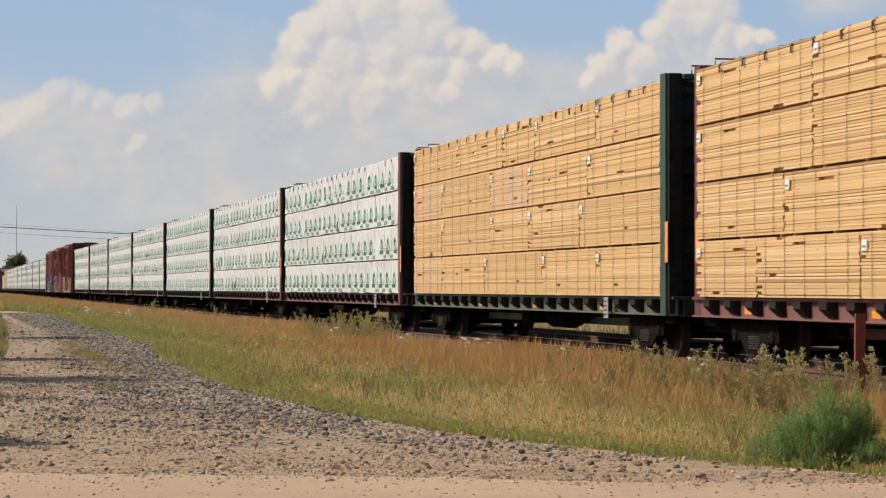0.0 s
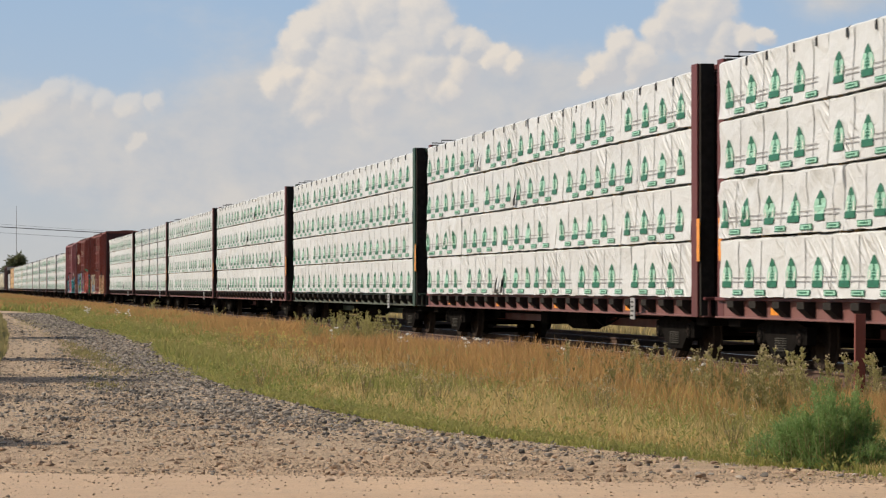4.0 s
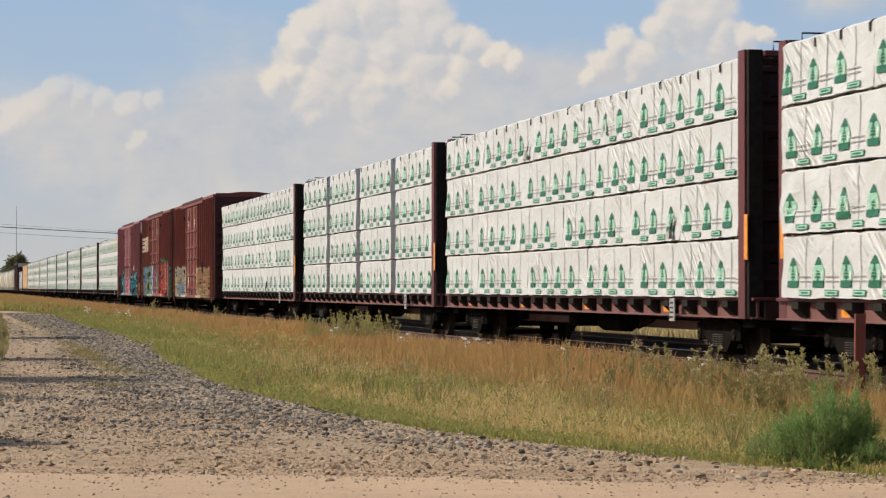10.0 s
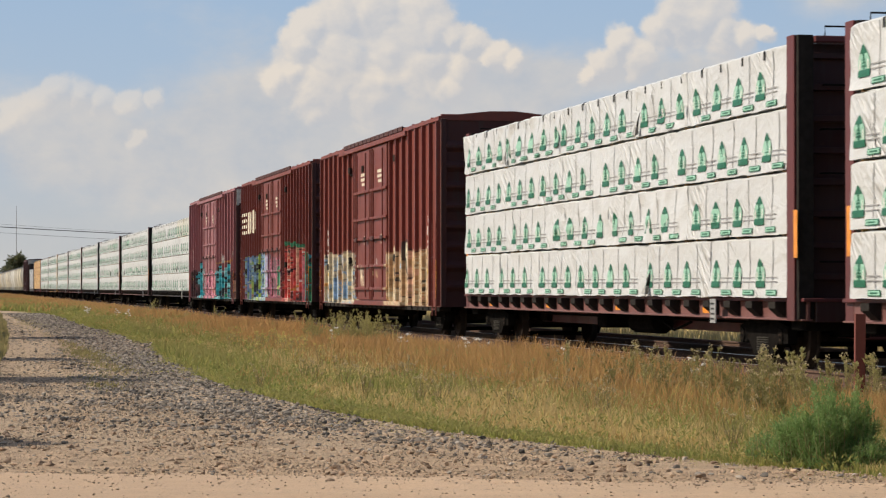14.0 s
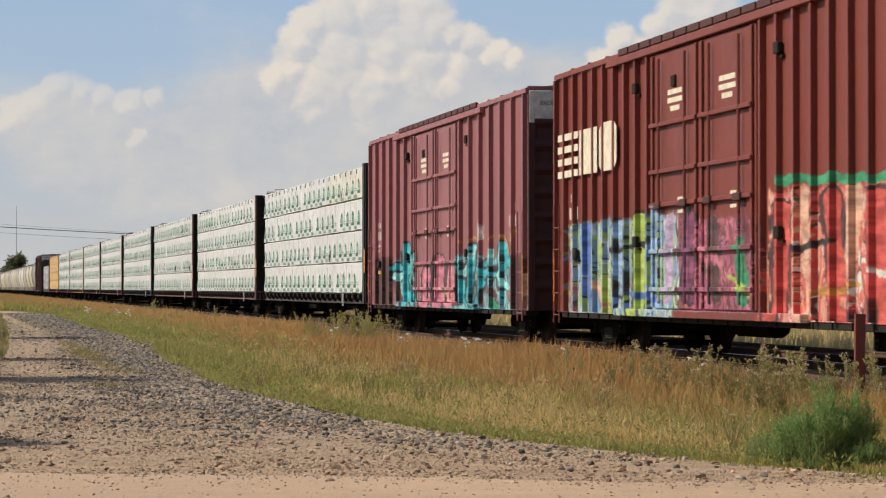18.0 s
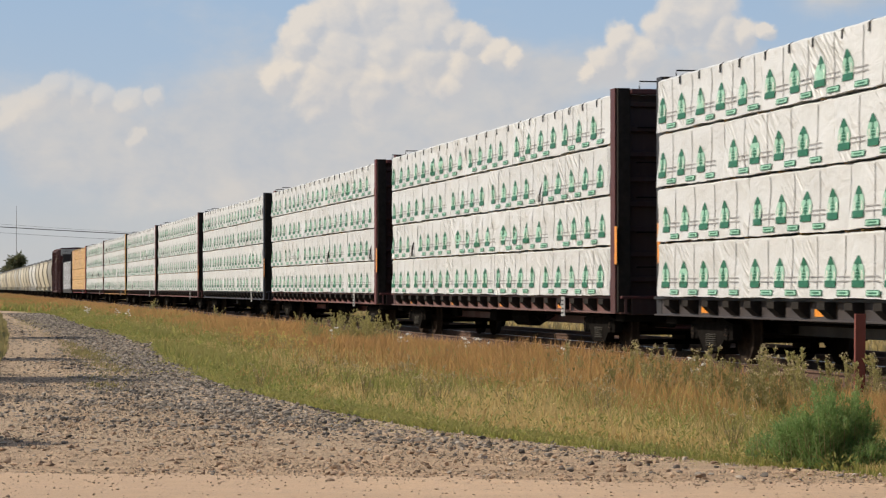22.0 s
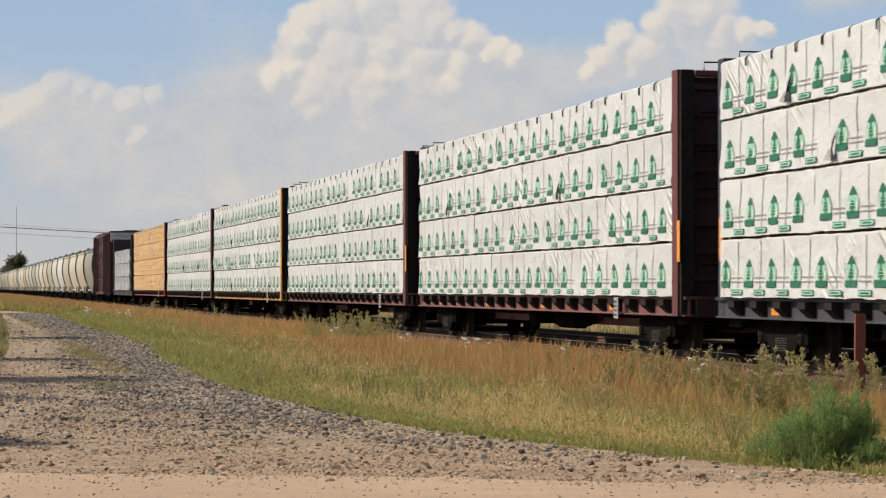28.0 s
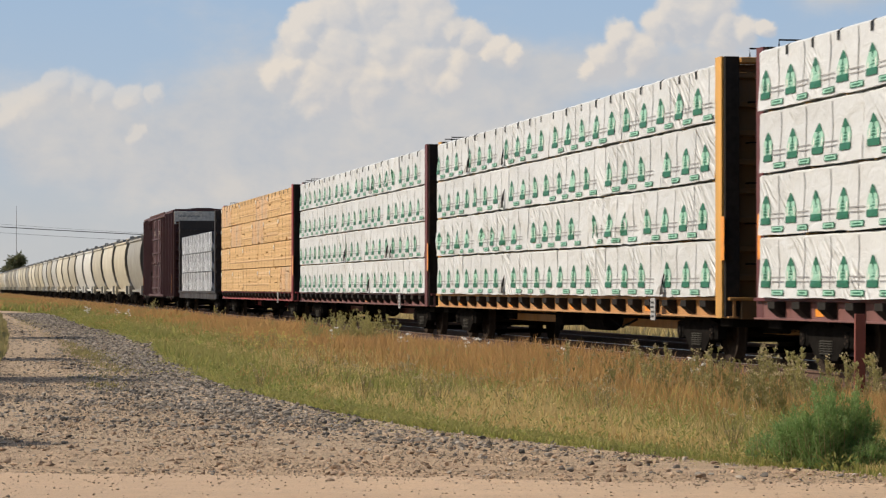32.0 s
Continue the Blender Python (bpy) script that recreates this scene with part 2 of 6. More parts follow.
# ---- mesh building ----
class Geo:
    """Collects polygons, each with a material slot."""
    def __init__(self):
        self.v, self.f, self.m = [], [], []

    def add(self, verts, faces, mi=0):
        o = len(self.v)
        self.v += [tuple(p) for p in verts]
        self.f += [tuple(i + o for i in f) for f in faces]
        self.m += [mi] * len(faces)

    def box(self, x0, x1, y0, y1, z0, z1, c=0.0, mi=0):
        if c <= 0:
            v = [(x, y, z) for x in (x0, x1) for y in (y0, y1) for z in (z0, z1)]
            self.add(v, [(0, 1, 3, 2), (4, 6, 7, 5), (0, 4, 5, 1), (2, 3, 7, 6), (0, 2, 6, 4), (1, 5, 7, 3)], mi)
            return self
        v, idx = [], {}
        for sx in (0, 1):
            for sy in (0, 1):
                for sz in (0, 1):
                    p = ((x0, x1)[sx], (y0, y1)[sy], (z0, z1)[sz])
                    d = [c if s == 0 else -c for s in (sx, sy, sz)]
                    for a in range(3):
                        q = [p[i] + (0 if i == a else d[i]) for i in range(3)]
                        idx[sx, sy, sz, a] = len(v)
                        v.append(q)
        f = []
        for a in range(3):
            b, g = (a + 1) % 3, (a + 2) % 3
            for s in (0, 1):
                ring = []
                for tb, tg in ((0, 0), (1, 0), (1, 1), (0, 1)):
                    k = [0, 0, 0]
                    k[a], k[b], k[g] = s, tb, tg
                    ring.append(idx[k[0], k[1], k[2], a])
                f.append(tuple(ring if s else ring[::-1]))
            for tb in (0, 1):
                for tg in (0, 1):
                    k0, k1 = [0, 0, 0], [0, 0, 0]
                    k0[a], k0[b], k0[g] = 0, tb, tg
                    k1[a], k1[b], k1[g] = 1, tb, tg
                    q = (idx[(*k0, b)], idx[(*k1, b)], idx[(*k1, g)], idx[(*k0, g)])
                    f.append(q if tb == tg else q[::-1])
        for sx in (0, 1):
            for sy in (0, 1):
                for sz in (0, 1):
                    t = tuple(idx[sx, sy, sz, a] for a in range(3))
                    f.append(t if (sx + sy + sz) % 2 else t[::-1])
        self.add(v, f, mi)
        return self

    def prism(self, outline, y0, y1, mi=0, axis=1):
        """A closed outline drawn out along an axis (0 x, 1 y, 2 z)."""
        def at(p, w):
            q = list(p)
            q.insert(axis, w)
            return q
        n = len(outline)
        v = [at(p, y0) for p in outline] + [at(p, y1) for p in outline]
        f = [(i, (i + 1) % n, n + (i + 1) % n, n + i) for i in range(n)]
        self.add(v, f + [tuple(range(n))[::-1], tuple(range(n, 2 * n))], mi)
        return self

    def tube(self, pts, r, n=8, mi=0):
        pts = [Vector(p) for p in pts]
        v, f = [], []
        for i, p in enumerate(pts):
            d = (pts[min(i + 1, len(pts) - 1)] - pts[max(i - 1, 0)]).normalized()
            u = d.cross(Vector((0, 0, 1)) if abs(d.z) < 0.9 else Vector((1, 0, 0))).normalized()
            w = d.cross(u)
            rr = r[i] if isinstance(r, (list, tuple)) else r
            v += [p + (u * math.cos(a) + w * math.sin(a)) * rr for a in (2 * math.pi * k / n for k in range(n))]
        for i in range(len(pts) - 1):
            f += [(i * n + k, i * n + (k + 1) % n, (i + 1) * n + (k + 1) % n, (i + 1) * n + k) for k in range(n)]
        f += [tuple(range(n))[::-1], tuple(range((len(pts) - 1) * n, len(pts) * n))]
        self.add(v, f, mi)
        return self

    def lathe(self, prof, n=20, mi=0):
        """A profile of (x, radius) turned round the x axis."""
        v, f = [], []
        for x, r in prof:
            v += [(x, r * math.cos(2 * math.pi * k / n), r * math.sin(2 * math.pi * k / n)) for k in range(n)]
        for i in range(len(prof) - 1):
            f += [(i * n + k, i * n + (k + 1) % n, (i + 1) * n + (k + 1) % n, (i + 1) * n + k) for k in range(n)]
        f += [tuple(range(n))[::-1], tuple(range((len(prof) - 1) * n, len(prof) * n))]
        self.add(v, f, mi)
        return self

    def mesh(self, name, mats, smooth=False):
        me = bpy.data.meshes.new(name)
        me.from_pydata(self.v, [], self.f)
        for m in (mats if isinstance(mats, (list, tuple)) else [mats]):
            me.materials.append(m)
        me.polygons.foreach_set("material_index", self.m)
        if smooth:
            me.shade_smooth()
        me.update()
        return me


CACHE = {}


def shared(key, make):
    if key not in CACHE:
        CACHE[key] = make()
    return CACHE[key]


def part(name, me, parent, at=(0, 0, 0), label="", turn=0.0):
    ob = new(name, me)
    ob.parent = parent
    ob.location = at
    ob.rotation_euler[2] = turn
    if label:
        tagged(ob, label)
    return ob


def thing(name, label, category, group="", kind="", me=None, m=None):
    ob = tagged(new(name, me), label, category, group, kind)
    if m is not None:
        ob.matrix_basis = m
    return ob


def raw_mesh(name, verts, tris, mat, h=None):
    """A mesh of many triangles from arrays."""
    me = bpy.data.meshes.new(name)
    nv, nt = len(verts), len(tris)
    me.vertices.add(nv)
    me.vertices.foreach_set("co", np.asarray(verts, np.float32).ravel())
    me.loops.add(nt * 3)
    me.loops.foreach_set("vertex_index", np.asarray(tris, np.int32).ravel())
    me.polygons.add(nt)
    me.polygons.foreach_set("loop_start", np.arange(0, nt * 3, 3, dtype=np.int32))
    if h is not None:
        a = me.attributes.new("h", "FLOAT", "POINT")
        a.data.foreach_set("value", np.asarray(h, np.float32))
    me.materials.append(mat)
    me.update(calc_edges=True)
    return me


# ---- palette ----
M_PAINT = painted("weathered_car_paint")
M_BLACK = plain("grimy_black_steel", (0.015, 0.0135, 0.0125), 0.9, spec=0.0)
# dark steel that also stands in for shade on stake pockets and post webs
M_GRIME_SHADE = plain("dark_grime_and_shade", (0.030, 0.026, 0.023), 0.8, spec=0.1)
M_WHEEL = plain("rusty_brown_steel", (0.05, 0.038, 0.031), 0.8, 0.0, spec=0.0)
M_TREAD = plain("polished_rail_steel", (0.55, 0.54, 0.52), 0.32, 0.9, 0.1)
M_SPRING = plain("dusty_grey_spring", (0.06, 0.056, 0.05), 0.8, spec=0.0)
M_WRAP = wrap_material()
M_LUMBER = lumber_material()
M_GREEN = plain("green_print", (0.016, 0.138, 0.075), 0.5, 0, 0.3, 20)
M_PALE = plain("pale_green_print", (0.31, 0.56, 0.43), 0.5, 0, 0.2, 20)
M_INK = plain("grey_print", (0.14, 0.16, 0.155), 0.6)
M_SEAM = plain("dull_light_grey", (0.34, 0.34, 0.34), 0.7)
M_STRAP = plain("black_webbing", (0.03, 0.03, 0.03), 0.7)
M_SILVER = silver_material()
M_BAND = plain("rusty_band_steel", (0.16, 0.11, 0.07), 0.6)
M_WHITE = plain("faded_white_paint", (0.72, 0.70, 0.65), 0.6)
M_STENCIL = plain("worn_stencil_paint", (0.58, 0.52, 0.48), 0.6, 0, 0.3)
M_CREAM = plain("cream_lettering", (0.70, 0.64, 0.50), 0.6, 0, 0.2)
M_ORANGE = plain("orange_reflector", (0.85, 0.30, 0.03), 0.35)
# maroon darkened so the boxcar ends carry their shade in the paint
M_SHADE_MAROON = painted("shade_darkened_maroon_paint", (0.070, 0.018, 0.017), 0.8, 0.7)
M_YELLOWPLATE = plain("yellow_plate_paint", (0.60, 0.40, 0.05), 0.5)
M_RUSTPOST = painted("rusty_red_post_paint", (0.17, 0.038, 0.027), 0.6, 0.7)
M_TIE = plain("creosoted_timber", (0.07, 0.055, 0.045), 0.9)
M_RAILSIDE = plain("rusty_rail_side", (0.11, 0.06, 0.04), 0.8)
M_GROUND = ground_material()
M_ROAD = road_material("gravel_road_surface", (0.56, 0.41, 0.27), (0.48, 0.36, 0.245), 0.9, True)
M_DIRT = road_material("sandy_road_surface", (0.63, 0.445, 0.295), (0.54, 0.385, 0.26), 0.55)
M_BALLAST = road_material("dark_ballast", (0.065, 0.053, 0.046), (0.048, 0.042, 0.039), 1.0)
M_STONE = stone_material("road_stone", (0.055, 0.048, 0.042), (0.46, 0.40, 0.335))


# ---- ground, roads and tracks ----
GZ = -0.35                    # lie of the land below the rail tops
CX = EYE[0]


EDGE_Y = [15, 19.2, 21.1, 22.6, 24.7, 26.5, 28.9, 32.7, 37.6, 43.3, 48.9, 52.7, 62, 78, 102, 134, 159, 167, 185, 300]
EDGE_D = [9.5, 7.15, 6.3, 5.9, 5.3, 4.86, 4.54, 4.29, 4.0, 4.08, 4.19, 4.25, 4.79, 5.16, 5.1, 5.47, 4.81, 3.3, -2, -40]
LEFT_Y = [15, 24, 32, 48.8, 57.7, 76.7, 105.9, 142.8, 167, 185, 300]
LEFT_D = [-14, -3, 0.4, 0.9, 1.25, 1.76, 2.32, 2.83, 0.6, -6, -46]


def edge_of_grass(y):
    """Where the gravel road ends and the grass strip begins, as metres right of the camera."""
    return np.interp(y, EDGE_Y, EDGE_D)


def edge_of_verge(y):
    """Where the road's other side meets its verge."""
    return np.interp(y, LEFT_Y, LEFT_D)


def build_ground():
    g = Geo()
    xs = [-4600, -1500, -500, -120, -60, -30, -14, 12, 30, 60, 120, 500, 1500, 4600]
    ys = [-4600, -1500, -500, -100, -30, 0, 20, 40, 80, 150, 300, 600, 1500, 4600]
    v = [(x, y, GZ) for y in ys for x in xs]
    n = len(xs)
    g.add(v, [(j * n + i, j * n + i + 1, (j + 1) * n + i + 1, (j + 1) * n + i) for j in range(len(ys) - 1) for i in range(n - 1)])
    thing("ground", "flat dry grassland beside the railway", "ground", kind="structure", me=g.mesh("ground", M_GROUND))
    # gravel road that runs beside the track and flares to the crossing road
    g = Geo()
    ys = [5, 8, 11, 13, 15, 16.5, 18.2, 19.4, 21, 22.5, 24, 26.2, 28.5, 31.2, 35, 40, 45, 49, 56, 65, 76, 95, 120, 138, 150, 160, 168, 176, 186, 200, 220]
    rows = []
    for j, y in enumerate(ys):
        r = float(edge_of_grass(y)) + 0.25 * noise.noise((0, y * 0.6, 3)) + 0.2
        l = float(edge_of_verge(y)) + 0.2 * noise.noise((5, y * 0.5, 1))
        rows.append([(CX + l + (r - l) * k / 12, y, GZ + 0.012 + 0.02 * noise.noise((l + (r - l) * k / 12, y * 0.3, 7)) + 0.02) for k in range(13)])
    v = [p for r in rows for p in r]
    g.add(v, [(j * 13 + i, j * 13 + i + 1, (j + 1) * 13 + i + 1, (j + 1) * 13 + i) for j in range(len(ys) - 1) for i in range(12)])
    thing("road", "grey-brown gravel road with loose stones beside the grass strip", "road", kind="structure", me=g.mesh("road", M_ROAD))
    # sandy crossing road in front
    g = Geo()
    far = [(d, 21.1 - 0.40 * d + 0.25 * noise.noise((d * 0.5, 2, 0)) + 0.35 * noise.noise((d * 2.5, 5, 0)) + 0.15 * noise.noise((d * 9, 8, 0))) for d in np.arange(-14, 10.01, 0.08)]
    v = [(CX + d, y, GZ + 0.052) for d, y in far] + [(CX + d - 3.6, y - 9.0, GZ + 0.052) for d, y in far]
    n = len(far)
    g.add(v, [(n + i, n + i + 1, i + 1, i) for i in range(n - 1)])
    thing("road_crossing", "pale sandy dirt road that crosses in front", "road", kind="structure", me=g.mesh("road_crossing", M_DIRT))


def build_track(x, dz, label):
    g = Geo()
    w = 1.9
    g.prism([(-w - 0.5, GZ + 0.003 - dz), (w + 0.5, GZ + 0.003 - dz), (w, -0.2), (-w, -0.2)], -450, 1300)
    bed = thing("ballast", "dark stone ballast bed under the track", "ballast", kind="structure", me=g.mesh("ballast", M_BALLAST), m=pose(x, 0, dz))
    tr = thing("railway_track", label, "railway track", group="railway tracks", m=pose(x, 0, dz))
    prof = [(-0.07, -0.17), (0.07, -0.17), (0.07, -0.16), (0.012, -0.14), (0.012, -0.045), (0.036, -0.035), (0.036, -0.004), (0.030, 0), (-0.030, 0), (-0.036, -0.004), (-0.036, -0.035), (-0.012, -0.045), (-0.012, -0.14), (-0.07, -0.16)]
    for s in (-1, 1):
        g = Geo()
        g.prism(prof, -450, 1300)
        g.m[7] = 1
        part("rail", shared(("rail", x), lambda: g.mesh("rail", [M_RAILSIDE, M_TREAD if x == 0 else M_RAILSIDE])), tr, (s * 0.7525, 0, 0))
    tie = shared("tie", lambda: Geo().box(-1.3, 1.3, -0.11, 0.11, -0.35, -0.165, 0.012).mesh("sleeper", M_TIE))
    for i in range(110):
        part("sleeper", tie, tr, (random.uniform(-0.04, 0.04), 14 + i * 0.54, random.uniform(-0.006, 0.0)), turn=random.uniform(-0.015, 0.015))
    g = Geo()
    for i in range(600):
        y = 14 + (110 + i) * 0.54
        g.box(-1.3, 1.3, y - 0.11, y + 0.11, -0.35, -0.168)
    tagged(part("distant_sleepers", g.mesh("distant_sleepers", M_TIE), tr), kind="stuff")


# ---- rolling stock ----
def truck(parent, y, full=True):
    """A four-wheeled freight truck as one part of a car; springs and brake beams where they can be made out."""
    def bolster():
        g = Geo()
        g.box(-1.0, 1.0, -0.22, 0.22, 0.42, 0.66, 0.03)
        g.box(-0.3, 0.3, -0.3, 0.3, 0.66, 0.74, 0.02)
        g.box(-0.95, 0.95, -0.40, 0.40, 0.13, 0.21, 0.02)
        return g.mesh("truck_bolster", M_BLACK)
    t = part("truck", shared("bolster", bolster), parent, (0, y, 0))

    def frame_side():
        g = Geo()
        o = [(-1.12, 0.36), (-1.12, 0.60), (-0.72, 0.66), (-0.45, 0.80), (0.45, 0.80), (0.72, 0.66), (1.12, 0.60), (1.12, 0.36), (0.72, 0.40), (0.42, 0.18), (-0.42, 0.18), (-0.72, 0.40)]
        g.prism(o, -0.07, 0.07, axis=0)
        g.box(-0.09, 0.09, -1.06, -0.74, 0.34, 0.58, 0.02)
        g.box(-0.09, 0.09, 0.74, 1.06, 0.34, 0.58, 0.02)
        for yy in (-0.9, 0.9):
            g.add([(s * 0.11, yy + 0.11 * math.cos(a), 0.457 + 0.11 * math.sin(a)) for s in (-1, 1) for a in np.arange(8) * math.pi / 4],
                  [tuple(range(8)), tuple(range(8, 16))[::-1]] + [(k, (k + 1) % 8, 8 + (k + 1) % 8, 8 + k) for k in range(8)])
        return g.mesh("side_frame", M_BLACK)

    def spring():
        g = Geo()
        for yy in (-0.17, 0.0, 0.17):
            g.tube([(0.05 * math.cos(a), yy + 0.065 * math.sin(a), 0.24 + 0.20 * a / 37.7) for a in np.arange(0, 37.7, 0.7)], 0.015, 5)
        return g.mesh("springs", M_SPRING)
    for s in (-1, 1):
        part("side_frame", shared("side_frame", frame_side), t, (s * 1.0, 0, 0))
        if full:
            part("spring_nest", shared("spring", spring), t, (s * 1.05, 0, 0))

    def brake():
        g = Geo()
        g.box(-0.9, 0.9, -0.05, 0.05, 0.30, 0.46, 0.02)
        g.prism([(-0.9, 0.0), (0.9, 0.0), (0.08, 0.24), (-0.08, 0.24)], 0.34, 0.42, axis=2)
        for s in (-1, 1):
            g.box(s * 0.745 - 0.06, s * 0.745 + 0.06, -0.14, -0.02, 0.20, 0.62, 0.02)
        g.tube([(0.1, 0.2, 0.4), (0.15, 0.1, 0.75)], 0.025, 5)
        return g.mesh("brake_beam", M_BLACK)
    for s in (-1, 1) if full else ():
        part("brake_beam", shared("brake_beam", brake), t, (0, s * 0.36, 0), turn=0 if s < 0 else math.pi)

    def wheels():
        g = Geo()
        for s in (-1, 1):
            pr = [(0.66, 0.10), (0.675, 0.12), (0.685, 0.36), (0.672, 0.40), (0.672, 0.485), (0.70, 0.485), (0.715, 0.457), (0.81, 0.452), (0.81, 0.39), (0.765, 0.37), (0.755, 0.14), (0.79, 0.12), (0.79, 0.09)]
            g.lathe([(s * x, r) for x, r in pr], 20)
        g.tube([(-1.0, 0, 0), (1.0, 0, 0)], 0.075, 10)
        for s in (-1, 1):
            for k in range(3):
                a = k * 2.094
                g.box(s * 1.10 - 0.02, s * 1.10 + 0.02, 0.05 * math.cos(a) - 0.018, 0.05 * math.cos(a) + 0.018, 0.05 * math.sin(a) - 0.018, 0.05 * math.sin(a) + 0.018)
        return g.mesh("wheelset", M_WHEEL)
    for yy in (-0.9, 0.9):
        part("wheelset", shared("wheels", wheels), t, (0, yy, 0.457))


def coupler(parent, y, s):
    def make():
        g = Geo()
        g.box(-0.09, 0.09, -0.1, 0.55, 0.72, 0.94, 0.02)
        g.prism([(-0.16, 0.50), (0.16, 0.50), (0.20, 0.66), (0.06, 0.80), (-0.02, 0.72), (-0.14, 0.80), (-0.2, 0.70)], 0.70, 0.98, axis=2)
        g.tube([(-1.1, -0.02, 0.9), (-0.5, 0.12, 0.9), (0, 0.3, 0.98)], 0.018, 6)
        g.tube([(-0.35, 0.0, 0.8), (-0.3, 0.3, 0.45), (-0.2, 0.62, 0.42)], 0.03, 6)
        return g.mesh("coupler", M_BLACK)
    part("coupler", shared("coupler", make), parent, (0, y, 0), turn=0 if s > 0 else math.pi)


TIER, BASE, HALF = 0.876, 1.01, 11.30


LOOSE = 900     # seeds from here on make slack, crumpled covers


def slack(seed, sd, y, z):
    """How far a cover stands off its package."""
    w = noise.noise((seed * 3.1 + sd * 9, y * 1.7 + z * 1.2, z * 2.4)) * 0.024
    if seed >= LOOSE:
        w = w * 1.6 + abs(noise.noise((seed * 1.7, y * 2.6 - z * 2.2, z * 1.5))) * 0.065 - 0.008
    return w


def wrapped_mesh(length, seed):
    """A lumber package in a loose white cover with an uneven hem."""
    rnd = random.Random(seed)
    ny, h, w = max(6, int(length / (0.10 if seed >= LOOSE else 0.18))), 0.842, 1.27
    zs = [0.0, 0.1, 0.22, 0.36, 0.5, 0.62, 0.735, 0.815, h]
    sag = [rnd.uniform(-0.014, 0.010) for _ in range(12)]
    g = Geo()
    v = []
    for j in range(ny + 1):
        y = -length / 2 + length * j / ny
        k = j / ny * 11
        s = sag[int(k)] + (sag[min(11, int(k) + 1)] - sag[int(k)]) * (k - int(k))
        ring = []
        endpull = 0.02 if j in (0, ny) else 0.0
        for sd in (1, -1):
            col = []
            for i, z in enumerate(zs):
                n1 = slack(seed, sd, y, z)
                flare = 0.018 * (1 - z / h) ** 3
                x = w / 2 + n1 + flare - endpull - (0.03 if i == len(zs) - 1 else 0.0)
                zz = z + (s + 0.012 * noise.noise((seed, y * 6, sd)) if i == 0 else 0) + (0.012 * noise.noise((y * 2.5, seed, 4)) if i >= 7 else 0)
                col.append((sd * x, y, zz))
            ring += col if sd > 0 else col[::-1]
        v += ring
    m = 2 * len(zs)
    f = [(j * m + i, j * m + (i + 1) % m, (j + 1) * m + (i + 1) % m, (j + 1) * m + i) for j in range(ny) for i in range(m)]
    f += [tuple(range(m))[::-1], tuple(range(ny * m, ny * m + m))]
    g.add(v, f)
    me = g.mesh("wrapped_package", M_WRAP, True)
    me.set_sharp_from_angle(angle=radians(35))
    return me


